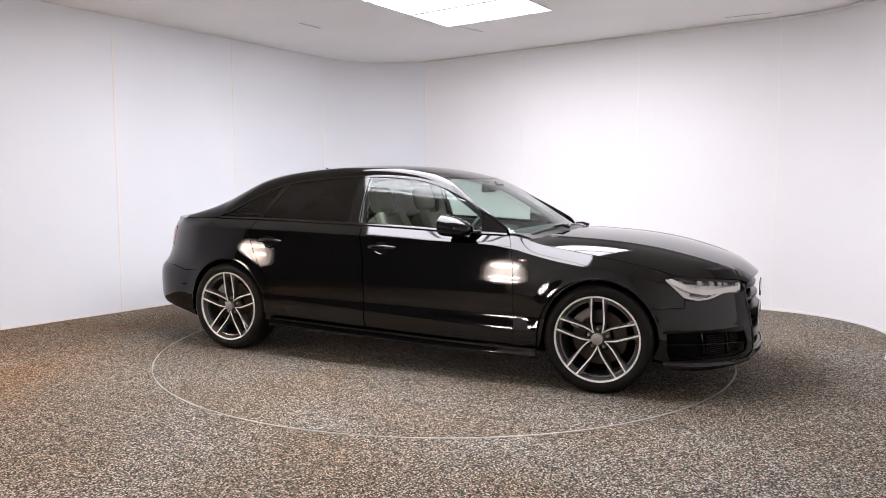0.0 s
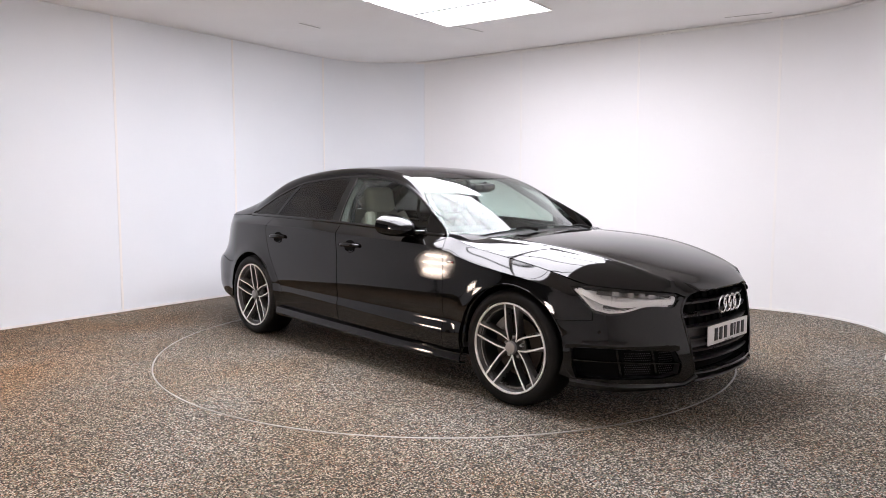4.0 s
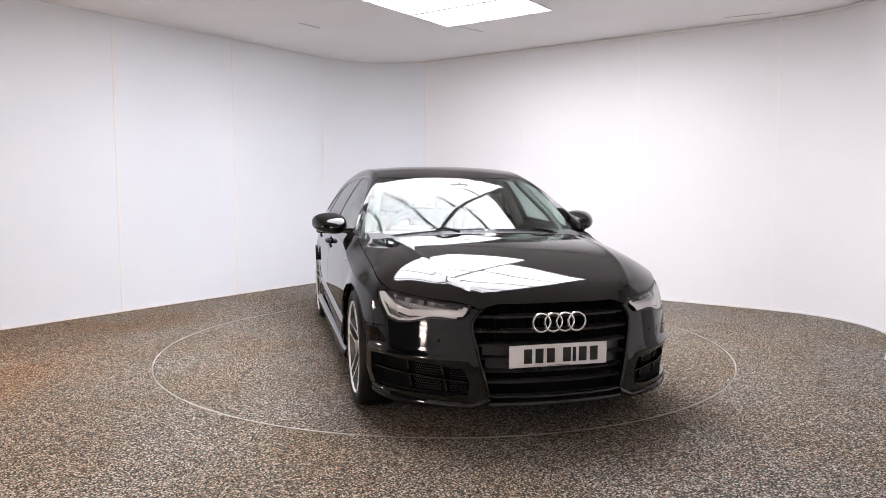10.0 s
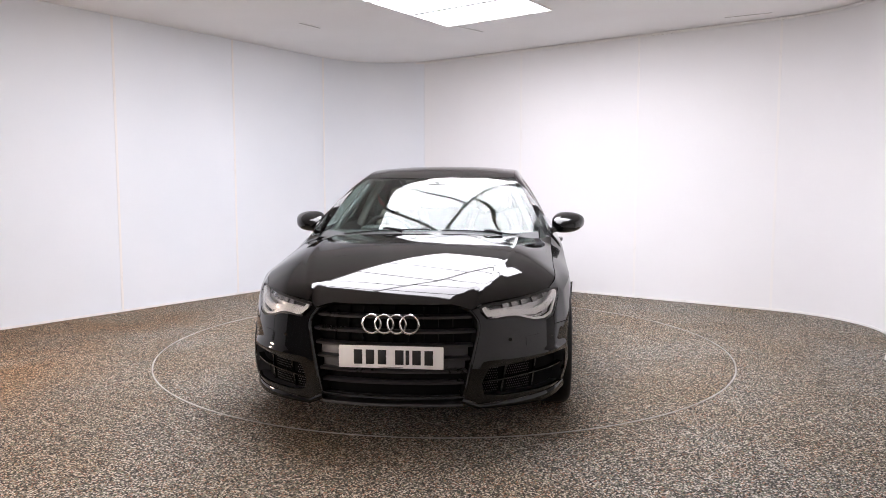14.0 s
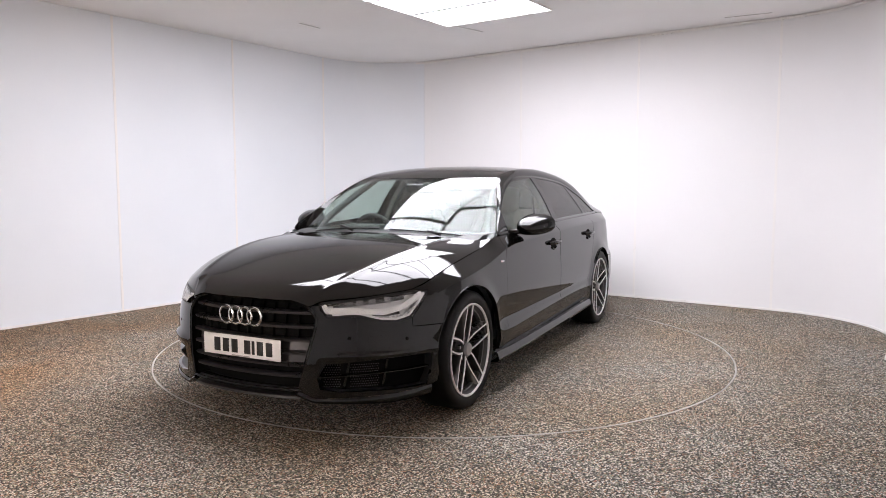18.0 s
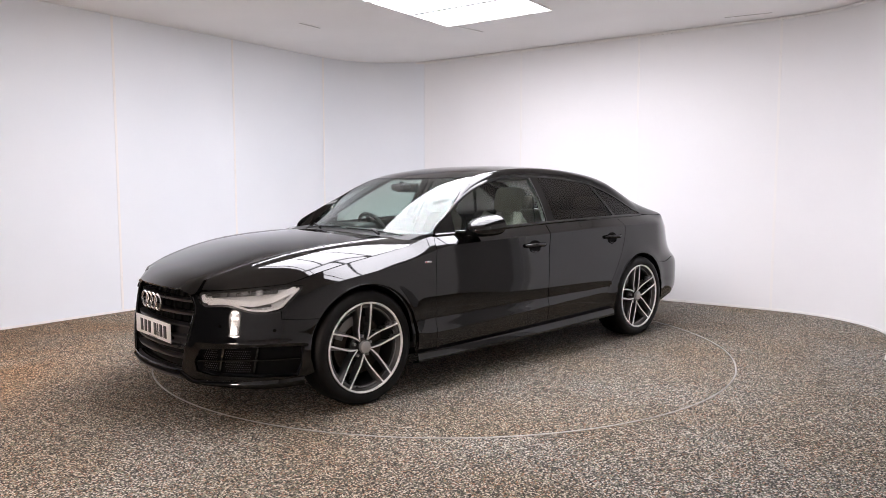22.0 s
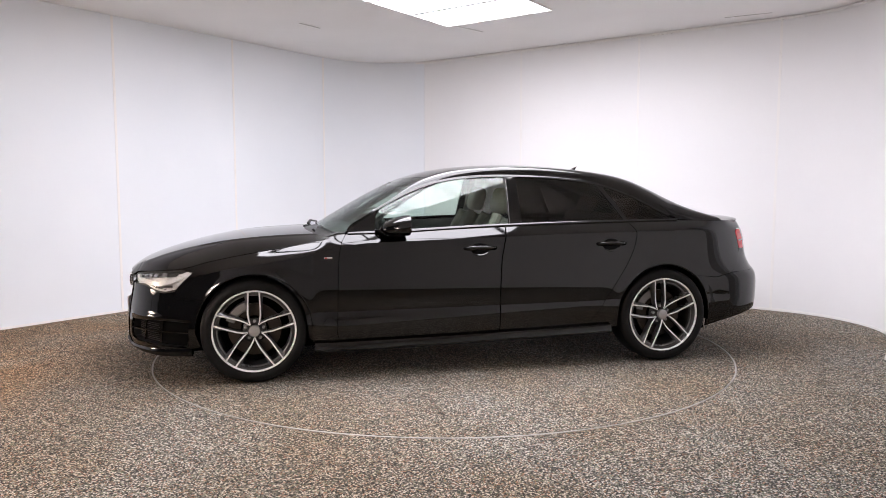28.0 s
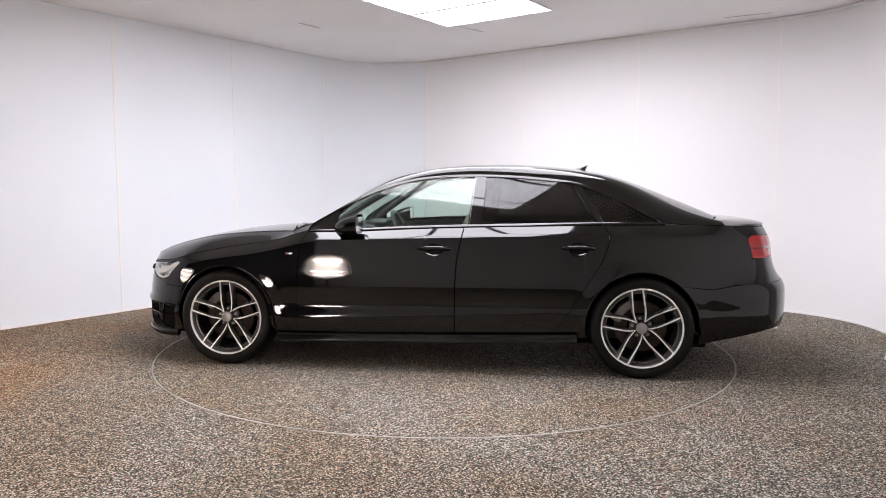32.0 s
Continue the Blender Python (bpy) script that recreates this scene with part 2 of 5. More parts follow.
M = {
    "wall": tint_noise(textured(mat("white_laminate", (0.8, 0.8, 0.8), 0.45, spec=0.35), 30, 0.06, 0.02), 0.7, (0.832, 0.862, 0.9), (0.866, 0.89, 0.924)),
    "wall_warm": tint_noise(textured(mat("white_laminate_warm", (0.86, 0.85, 0.85), 0.45, spec=0.35), 30, 0.06, 0.02), 0.7, (0.868, 0.86, 0.864), (0.896, 0.887, 0.89)),
    "strip": textured(mat("white_plastic_strip", (0.9, 0.88, 0.86), 0.3), 40, 0.05),
    "ceiling": tint_noise(textured(mat("ceiling_paint", (0.84, 0.83, 0.82), 0.75), 60, 0.08, 0.05), 1.2, (0.91, 0.9, 0.895), (0.94, 0.93, 0.925)),
    "dark_wall": tint_noise(textured(mat("grey_paint", (0.62, 0.61, 0.6), 0.7), 20, 0.08, 0.1), 1.1, (0.44, 0.435, 0.43), (0.5, 0.495, 0.49)),
    "white_wall": tint_noise(textured(mat("white_paint", (0.9, 0.89, 0.88), 0.6), 20, 0.08, 0.1), 1.1, (0.9, 0.87, 0.85), (0.93, 0.905, 0.885)),
    # dark tone put in for the unlit space behind the camera
    "unlit_dark": tint_noise(textured(mat("unlit_space_tone", (0.03, 0.03, 0.032), 0.6), 20, 0.08, 0.1), 1.1, (0.085, 0.084, 0.086), (0.105, 0.104, 0.106)),
    "floor": speckled(),
    "metal": tint_noise(textured(mat("brushed_steel", (0.5, 0.48, 0.45), 0.5, 0.5), 60, 0.1), 1.5, (0.3, 0.28, 0.25), (0.55, 0.53, 0.5)),
    "glow": mat("light_diffuser", (0.9, 0.9, 0.9), 0.4, emit=CEILING_GLOW, emit_colour=(1.0, 0.985, 0.965)),
    "lamp": mat("lamp_tube", (0.9, 0.9, 0.9), 0.4, emit=LAMP_GLOW, emit_colour=(1.0, 0.84, 0.68)),
    "lamp_low": mat("lamp_tube_low", (0.9, 0.9, 0.9), 0.4, emit=LAMP_LOW_GLOW, emit_colour=(1.0, 0.78, 0.57)),
    "lamp_back": textured(mat("lamp_back", (0.2, 0.19, 0.18), 0.6), 30, 0.1),
    "frame": textured(mat("dark_frame", (0.05, 0.05, 0.05), 0.5), 30, 0.1),
    "paint": textured(mat("black_paint", (0.0013, 0.001, 0.0009), 0.05, spec=0.52), 3.0, 0.012),
    "gloss_black": mat("gloss_black", (0.002, 0.002, 0.002), 0.05),
    "shell": mat("underbody_black", (0.004, 0.004, 0.004), 0.9, spec=0.1),
    "plastic": textured(mat("black_plastic", (0.012, 0.012, 0.012), 0.42), 120, 0.08, 0.15),
    "satin": textured(mat("satin_black", (0.03, 0.029, 0.03), 0.3), 60, 0.06),
    "rubber": textured(mat("tyre_rubber", (0.0035, 0.0033, 0.0031), 0.5, spec=0.25), 90, 0.08, 0.15),
    "alloy": textured(mat("machined_alloy", (0.98, 0.975, 0.96), 0.5, 0.25), 50, 0.06),
    "alloy_grey": textured(mat("painted_alloy", (0.17, 0.167, 0.165), 0.3, 0.7), 50, 0.08),
    "barrel": textured(mat("dark_barrel", (0.07, 0.068, 0.066), 0.36, 0.4), 50, 0.08),
    "cap": textured(mat("hub_cap_grey", (0.42, 0.41, 0.4), 0.4, 0.8), 40, 0.06),
    "disc": textured(mat("brake_disc", (0.035, 0.025, 0.018), 0.45, 0.5), 30, 0.12, 0.1),
    "caliper": textured(mat("caliper_grey", (0.2, 0.19, 0.18), 0.5, 0.4), 40, 0.1),
    "chrome": mat("chrome", (0.93, 0.93, 0.93), 0.16, 1.0),
    "glass": glass("clear_glass", (0.87, 0.93, 0.9), 1.42),
    "screen": glass("windscreen_glass", (0.85, 0.91, 0.885), 1.44),
    "privacy": glass("privacy_glass", (0.36, 0.35, 0.34), 1.45),
    "lens": glass("lamp_lens", (0.992, 0.992, 0.992), 1.4),
    "dark_red": mat("dark_red_lens", (0.3, 0.01, 0.015), 0.15, coat=1.0),
    "lens_block": mat("clear_block", (0.42, 0.42, 0.43), 0.12, 0.6, coat=1.0),
    "red_lens": mat("red_lens", (0.58, 0.009, 0.014), 0.14, coat=0.4),
    "reflector": textured(mat("lamp_reflector", (0.82, 0.82, 0.82), 0.3, 0.35), 70, 0.1, 0.35),
    "bezel": textured(mat("lamp_bezel", (0.1, 0.1, 0.1), 0.3, 0.4), 40, 0.1),
    "light_guide": mat("light_guide", (0.96, 0.96, 0.95), 0.2),
    "plate": mat("plate_white", (0.96, 0.945, 0.925), 0.3),
    "ink": mat("plate_black", (0.01, 0.01, 0.01), 0.4),
    "beige": tint_noise(textured(mat("beige_leather", (0.4, 0.36, 0.31), 0.5), 80, 0.08, 0.2), 3, (0.36, 0.325, 0.28), (0.42, 0.38, 0.33)),
    "dark_trim": textured(mat("dark_trim", (0.025, 0.025, 0.026), 0.55), 80, 0.08, 0.2),
    "grey_trim": textured(mat("grey_trim", (0.22, 0.21, 0.2), 0.6), 80, 0.08, 0.2),
    "slot": textured(mat("slot_grey", (0.5, 0.47, 0.46), 0.7), 40, 0.05),
    "mesh_grey": textured(mat("mesh_grey", (0.09, 0.088, 0.085), 0.35), 60, 0.05),
    "channel": textured(mat("grey_channel", (0.2, 0.205, 0.2), 0.3, 0.6), 60, 0.05),
    "glow_panel": mat("lamp_diffuser", (0.9, 0.9, 0.9), 0.5, emit=LAMP_PANEL_GLOW, emit_colour=(1.0, 0.86, 0.72)),
    "badge_red": mat("badge_red", (0.5, 0.02, 0.02), 0.3),
}

# ---------------------------------------------------------------- the studio
CEIL = 2.968
ALONG = Vector((0.584, 0.812, 0)).normalized()       # the left wall, away from the eye
ACROSS = Vector((ALONG.y, -ALONG.x, 0))              # the right wall, away from the far corner
WALL_R = Vector((2.211, 2.411, 0))


def on_plan(a, b):
    """A plan point: a metres along ACROSS, b along ALONG, from the turntable's centre."""
    return ACROSS * a + ALONG * b


A_LEFT, B_FAR, A_RIGHT = -3.537, 3.25, 2.99
R_FAR, R_RIGHT = 1.12, 1.12
B_NEAR, A_BAY, B_BAY = -5.25, 4.4, 1.45


def wall_path():
    """The inner face of the walls, from the near end of the left wall round to the entrance, as (across, along) points with seams marked."""
    pts = []
    b = B_NEAR
    while b < B_FAR - R_FAR:
        pts.append((A_LEFT, b))
        b += 0.2
    for i in range(17):
        t = math.pi - math.pi / 2 * i / 16
        pts.append((A_LEFT + R_FAR + R_FAR * math.cos(t), B_FAR - R_FAR + R_FAR * math.sin(t)))
    a = A_LEFT + R_FAR + 0.2
    while a < A_RIGHT - R_RIGHT:
        pts.append((a, B_FAR))
        a += 0.2
    for i in range(17):
        t = math.pi / 2 - math.pi / 2 * i / 16
        pts.append((A_RIGHT - R_RIGHT + R_RIGHT * math.cos(t), B_FAR - R_RIGHT + R_RIGHT * math.sin(t)))
    pts.append((A_RIGHT, B_BAY))
    return pts


PATH = wall_path()
LENGTH = sum(math.dist(PATH[i], PATH[i + 1]) for i in range(len(PATH) - 1))
STRAIGHT = B_FAR - R_FAR - B_NEAR
ARC = math.pi / 2 * R_FAR
RUN = (A_RIGHT - R_RIGHT) - (A_LEFT + R_FAR)


def wall_at(s, off=0.0, z=0.0):
    """The point s metres along the walls, off metres proud of them."""
    e = 0.01
    p = polyline(PATH, s / LENGTH)
    q, r = polyline(PATH, max(0, s - e) / LENGTH), polyline(PATH, min(LENGTH, s + e) / LENGTH)
    d = Vector((r[0] - q[0], r[1] - q[1])).normalized()
    v = on_plan(p[0] + d.y * off, p[1] - d.x * off)
    return Vector((v.x, v.y, z))


def wall_slab(s0, s1, z0, z1, near, far, step=0.12):
    """A bent slab along the walls between two depths."""
    n = max(1, int((s1 - s0) / step))
    bm = bmesh.new()
    rows = []
    for i in range(n + 1):
        s = s0 + (s1 - s0) * i / n
        rows.append([bm.verts.new(wall_at(s, o, z)) for o, z in ((near, z0), (near, z1), (far, z1), (far, z0))])
    for a, b in zip(rows, rows[1:]):
        for k in range(4):
            bm.faces.new((a[k], a[(k + 1) % 4], b[(k + 1) % 4], b[k]))
    bm.faces.new(rows[0])
    bm.faces.new(rows[-1][::-1])
    return bm


def solid_wall(name, pts, material, label):
    """A straight wall with thickness between plan points."""
    bm = bmesh.new()
    (a0, b0), (a1, b1) = pts
    p, q = on_plan(a0, b0), on_plan(a1, b1)
    d = (q - p).normalized()
    n = Vector((-d.y, d.x, 0)) * 0.14
    for z0, z1 in ((0, CEIL),):
        lo = [bm.verts.new((v.x, v.y, z0)) for v in (p, q, q + n, p + n)]
        hi = [bm.verts.new((v.x, v.y, z1)) for v in (p, q, q + n, p + n)]
        bm.faces.new(lo[::-1])
        bm.faces.new(hi)
        for k in range(4):
            bm.faces.new((lo[k], lo[(k + 1) % 4], hi[(k + 1) % 4], hi[k]))
    return tagged(part(name, bm, material), label, "wall", kind="structure")


def build_room():
    s_right = STRAIGHT + ARC
    s_turn = s_right - 0.235
    seams_left = [s for s in (STRAIGHT + 0.05 - 1.45 * k for k in range(6)) if s > 0.2]
    seams_right = [s_right + v for v in (1.267, 2.777, 4.247)] + [LENGTH - 0.02]
    for name, m, s0, s1, seams, label in (("wall_left", M["wall"], 0.0, s_turn, seams_left, "white laminate panelled studio wall with pale joint strips"),
                                       ("wall_right", M["wall_warm"], s_turn, LENGTH, seams_right, "white laminate panelled studio wall with rounded corner")):
        w = tagged(part(name, wall_slab(s0, s1, 0, CEIL, -0.12, -0.004), m), label, "wall", kind="structure")
        cuts = [s0] + sorted(q for q in seams if s0 < q < s1) + [s1]
        for a, b in zip(cuts, cuts[1:]):
            part("panel", wall_slab(a + 0.002, b - 0.002, 0.004, CEIL - 0.002, -0.003, 0.003), m, w)
        for q in cuts[1:-1]:
            part("joint_strip", wall_slab(q - 0.012, q + 0.012, 0.023, CEIL - 0.004, 0.0035, 0.0065, 0.006), M["strip"], w, "pale plastic joint strip")
    tagged(part("baseboard", wall_slab(0.0, LENGTH, 0.001, 0.021, 0.0035, 0.014), M["strip"]), "thin white edging strip along the foot of the wall", "baseboard", kind="structure")
    tagged(part("trim", wall_slab(STRAIGHT + ARC * 0.8, LENGTH, CEIL - 0.03, CEIL - 0.006, 0.0085, 0.022), M["strip"]), "narrow white trim along the top of the wall", "trim", kind="structure")
    solid_wall("wall_near", [(0.35, B_NEAR), (A_BAY, B_NEAR)], M["white_wall"], "plain pale wall behind the camera")
    # added dark slab, unseen, standing in for unlit open space behind the camera
    solid_wall("unlit_stand_in", [(A_LEFT, B_NEAR), (0.348, B_NEAR)], M["unlit_dark"], "dark stand-in for the unlit space beside the pale wall")
    solid_wall("wall_entrance", [(A_BAY, B_NEAR), (A_BAY, B_BAY + 0.14)], M["white_wall"], "plain white wall of the entrance bay")
    solid_wall("wall_return", [(A_BAY, B_BAY), (A_RIGHT + 0.12, B_BAY)], M["dark_wall"], "plain grey return wall beside the entrance")
    # floor with a round opening for the turntable
    bm = bmesh.new()
    n = 128
    rim, out, low = [], [], []
    for i in range(n):
        a = 2 * math.pi * i / n
        rim.append(bm.verts.new((2.2235 * math.cos(a), 2.2235 * math.sin(a), 0)))
        low.append(bm.verts.new((2.2235 * math.cos(a), 2.2235 * math.sin(a), -0.05)))
        k = 9.5 / max(abs(math.cos(a)), abs(math.sin(a)))
        out.append(bm.verts.new((k * math.cos(a), k * math.sin(a), 0)))
    for i in range(n):
        j = (i + 1) % n
        bm.faces.new((rim[i], out[i], out[j], rim[j]))
        bm.faces.new((rim[i], rim[j], low[j], low[i]))
    tagged(part("floor", bm, M["floor"]), "speckled grey and brown resin-bound grit floor", "floor", kind="structure")
    # ceiling
    bm = bmesh.new()
    c = [on_plan(*q) for q in ((A_LEFT - 0.3, B_NEAR - 0.3), (A_BAY + 0.3, B_NEAR - 0.3), (A_BAY + 0.3, B_FAR + 0.3), (A_LEFT - 0.3, B_FAR + 0.3))]
    lo = [bm.verts.new((v.x, v.y, CEIL)) for v in c]
    hi = [bm.verts.new((v.x, v.y, CEIL + 0.2)) for v in c]
    bm.faces.new(lo)
    bm.faces.new(hi[::-1])
    for k in range(4):
        bm.faces.new((lo[k], lo[(k + 1) % 4], hi[(k + 1) % 4], hi[k]))
    tagged(part("ceiling", bm, M["ceiling"]), "flat off-white painted ceiling", "ceiling", kind="structure")


def plan_box(bm, a0, a1, b0, b1, z0, z1):
    """A box square to the walls."""
    lo = [bm.verts.new((*on_plan(a, b).xy, z0)) for a, b in ((a0, b0), (a1, b0), (a1, b1), (a0, b1))]
    hi = [bm.verts.new((*on_plan(a, b).xy, z1)) for a, b in ((a0, b0), (a1, b0), (a1, b1), (a0, b1))]
    bm.faces.new(lo[::-1])
    bm.faces.new(hi)
    for k in range(4):
        bm.faces.new((lo[k], lo[(k + 1) % 4], hi[(k + 1) % 4], hi[k]))
    return bm


LIGHTS = [(-1.092, 0.103, 1.602, -1.617), (0.155, 1.348, 1.122, -1.617)]      # across from, to; along from, to
LIGHT_STEP = 0.62


def build_ceiling_lights():
    for a0, a1, b1, b0 in LIGHTS:
        rig = tagged(new("ceiling_light"), "long bright white luminous ceiling panel with thin dark joints", "light", group="ceiling lights")
        rig.location = (*on_plan((a0 + a1) / 2, (b0 + b1) / 2).xy, CEIL)
        inv = Matrix.Translation(-rig.location)
        z0, z1 = CEIL - 0.012, CEIL + 0.002
        fr = bmesh.new()
        for q in ((a0 - 0.012, a0, b0 - 0.012, b1 + 0.012), (a1, a1 + 0.012, b0 - 0.012, b1 + 0.012), (a0, a1, b0 - 0.012, b0), (a0, a1, b1, b1 + 0.012)):
            plan_box(fr, *q, z0 - 0.004, z1)
        bmesh.ops.transform(fr, matrix=inv, verts=fr.verts)
        part("frame", fr, M["strip"], rig)
        b = b1
        while b - 0.05 > b0:
            e = max(b0, b - LIGHT_STEP)
            bm = plan_box(bmesh.new(), a0, a1, e + 0.02, b - 0.02, z0, z1)
            bmesh.ops.transform(bm, matrix=inv, verts=bm.verts)
            part("diffuser", bm, M["glow"], rig)
            if e > b0 + 0.02:
                bm = plan_box(bmesh.new(), a0, a1, e - 0.02, e + 0.02, z0 - 0.003, z1)
                bmesh.ops.transform(bm, matrix=inv, verts=bm.verts)
                part("joint_bar", bm, M["frame"], rig)
            b = e


def build_turntable():
    """The rotating disc; its grit turns with it."""
    t = tagged(new("turntable"), "round floor turntable with speckled grit top and steel edge ring", "turntable")
    bm = bmesh.new()
    lathe(bm, [(0.0001, 0.0), (1.0, 0.0), (2.209, 0.0), (2.209, -0.03)], 128, "z")
    part("disc", bm, M["floor"], t)
    bm = bmesh.new()
    lathe(bm, [(2.2115, -0.03), (2.2115, 0.001), (2.2125, 0.002), (2.2195, 0.002), (2.2205, 0.001), (2.2205, -0.03)], 160, "z")
    part("edge_ring", bm, M["metal"], t, "thin bright steel ring")
    return t


def build_slots():
    """Slim slot vents in the ceiling."""
    for (a0, b0), (a1, b1) in (((-2.28, 0.6), (-2.28, 0.9)), ((-1.03, 1.68), (-0.965, 2.07)), ((1.36, 2.93), (1.79, 2.98))):
        p, q = on_plan(a0, b0), on_plan(a1, b1)
        d = (q - p).normalized()
        n = Vector((-d.y, d.x, 0)) * 0.012
        v = tagged(new("slot_vent"), "slim grey slot vent in the ceiling", "vent", group="ceiling vents")
        v.location = (*((p + q) / 2).xy, CEIL)
        for nm, w, z0, z1, m in (("frame", 1.0, -0.004, 0.0, "ceiling"), ("slot", 0.5, -0.006, -0.0035, "slot")):
            bm = bmesh.new()
            k = [(p - q) / 2 + n * w, (q - p) / 2 + n * w, (q - p) / 2 - n * w, (p - q) / 2 - n * w]
            lo = [bm.verts.new((*u.xy, z0)) for u in k]
            hi = [bm.verts.new((*u.xy, z1)) for u in k]
            bm.faces.new(lo)
            bm.faces.new(hi[::-1])
            for i in range(4):
                bm.faces.new((lo[i], lo[(i + 1) % 4], hi[(i + 1) % 4], hi[i]))
            part(nm, bm, M[m], v)


LAMPS = [(-2.3, -3.9, 0.0, 0.17, "lamp"), (-3.37, -1.18, 0.08, 0.12, "lamp_low")]      # plan place, how far the head is raised, spacing of the bars, glow


def build_lamp(x, y, up, gap, glow):
    """A studio lamp, three glowing bars before an oval lit panel on a stand."""
    rig = tagged(new("studio_lamp"), "studio lamp with three warm glowing bars on a stand", "lamp", group="studio lamps")
    rig.matrix_basis = pose(x, y, 0, 0, 0, math.degrees(math.atan2(-y, -x)) - 90)
    part("pole", tube(bmesh.new(), [(0, -0.06, 0.02), (0, -0.06, 0.7 + up)], 0.014), M["frame"], rig)
    for k in range(3):
        a = 2 * math.pi * k / 3 + 0.5
        part("leg", tube(bmesh.new(), [(0, -0.06, 0.3), (0.28 * math.cos(a), -0.06 + 0.28 * math.sin(a), 0.012)], 0.01), M["frame"], rig)
    part("housing", a_box((-0.09, -0.13, 0.62 + up), (0.09, -0.05, 0.88 + up), 0.02), M["frame"], rig)
    wide, tall = 1.25 * gap + 0.09, 1.65 * gap + 0.03
    for nm, k, m, lab in (("reflector_dish", ((0.0001, -0.05), (0.75, -0.044), (1.0, -0.012), (1.04, -0.016), (0.78, -0.052), (0.0001, -0.058)), "lamp_back", "oval reflector dish"),
                          ("diffuser", ((0.0001, -0.02), (0.6, -0.021), (0.9, -0.024), (0.98, -0.03), (0.0001, -0.034)), "glow_panel", "pale oval lit diffuser")):
        dish = lathe(bmesh.new(), k, 40)
        for v in dish.verts:
            v.co = Vector((v.co.x * wide, v.co.y, v.co.z * tall + 0.75 + up))
        part(nm, dish, M[m], rig, lab)
    for k in range(3):
        z = 0.75 + gap * (k - 1) + up
        half = wide * (0.6 if k == 1 else 0.52)
        part("lamp_tube", a_box((-half, 0.0, z - 0.12 * gap), (half, 0.03, z + 0.12 * gap), 0.01), M[glow], rig, "warm white glowing bar")
    return rig

# ---------------------------------------------------------------- the car: x forward, y to its left, origin between the axles on the floor
AXLE, HUB_Z, ARCH = 1.456, 0.343, 0.372
PLAN = rounded([(2.378, 0.0), (2.372, 0.14), (2.352, 0.28), (2.308, 0.42), (2.238, 0.56), (2.145, 0.685), (2.025, 0.79), (1.9, 0.862), (1.78, 0.904),
                (1.5, 0.934), (1.1, 0.94), (0.0, 0.94), (-1.1, 0.938), (-1.5, 0.93), (-1.85, 0.905), (-2.13, 0.845), (-2.32, 0.735),
                (-2.435, 0.57), (-2.495, 0.39), (-2.52, 0.2), (-2.527, 0.0)], 8)
CUM = [0.0]
for _a, _b in zip(PLAN, PLAN[1:]):
    CUM.append(CUM[-1] + math.dist(_a, _b))
TOTAL = CUM[-1]


def plan_point(s):
    """The outline at s metres from the nose, and its outward normal."""
    s = min(TOTAL, max(0.0, s))
    i = min(len(PLAN) - 2, max(0, int(np.searchsorted(CUM, s)) - 1))
    t = (s - CUM[i]) / (CUM[i + 1] - CUM[i])
    p = lerp(PLAN[i], PLAN[i + 1], t)

    def tangent(k):
        k0, k1 = max(0, k - 1), min(len(PLAN) - 1, k + 1)
        d = Vector((PLAN[k1][0] - PLAN[k0][0], PLAN[k1][1] - PLAN[k0][1]))
        if k == 0:
            d = Vector((0, 1))
        if k == len(PLAN) - 1:
            d = Vector((0, -1))
        return d.normalized()
    d = (tangent(i) * (1 - t) + tangent(i + 1) * t).normalized()
    return p, Vector((d.y, -d.x))


def s_of_x(x):
    lo, hi = 0.0, TOTAL
    for _ in range(40):
        m = (lo + hi) / 2
        if plan_point(m)[0][0] > x:
            lo = m
        else:
            hi = m
    return lo


CREASE = eased([(2.3, 0.66), (1.95, 0.672), (1.78, 0.715), (1.6, 0.755), (1.4, 0.784), (1.2, 0.813), (1.03, 0.85), (0.9, 0.882), (0.75, 0.905), (0.33, 0.92), (-0.25, 0.937), (-0.83, 0.952), (-1.3, 0.958), (-1.8, 0.952), (-2.3, 0.94)], 0.045)
TOP_Z = eased([(2.1, 0.735), (1.945, 0.747), (1.78, 0.785), (1.6, 0.82), (1.4, 0.854), (1.2, 0.886), (1.03, 0.918), (0.95, 0.95), (0.853, 0.963), (0.57, 0.969), (0.14, 0.99), (-0.27, 1.005), (-0.64, 1.014), (-1.18, 1.026), (-1.58, 1.03), (-2.0, 1.025), (-2.3, 1.008), (-2.5, 0.985)], 0.035)
TOP_Y = eased([(2.1, 0.68), (1.945, 0.778), (1.78, 0.803), (1.6, 0.814), (1.4, 0.817), (1.2, 0.817), (1.03, 0.818), (0.95, 0.821), (0.853, 0.824), (0.5, 0.827), (-0.3, 0.826), (-1.2, 0.817), (-1.6, 0.803), (-2.0, 0.765), (-2.3, 0.7), (-2.5, 0.6)], 0.045)
SIDE_IN = eased([(0.18, 0.065), (0.25, 0.036), (0.31, 0.014), (0.35, 0.006), (0.362, 0.006), (0.452, 0.028), (0.462, 0.028), (0.5, 0.0245), (0.55, 0.0215), (0.59, 0.0208), (0.62, 0.0215), (0.67, 0.0235), (0.73, 0.028), (0.8, 0.0335), (0.88, 0.041), (0.94, 0.048), (1.05, 0.07)], 0.006, 0.003)
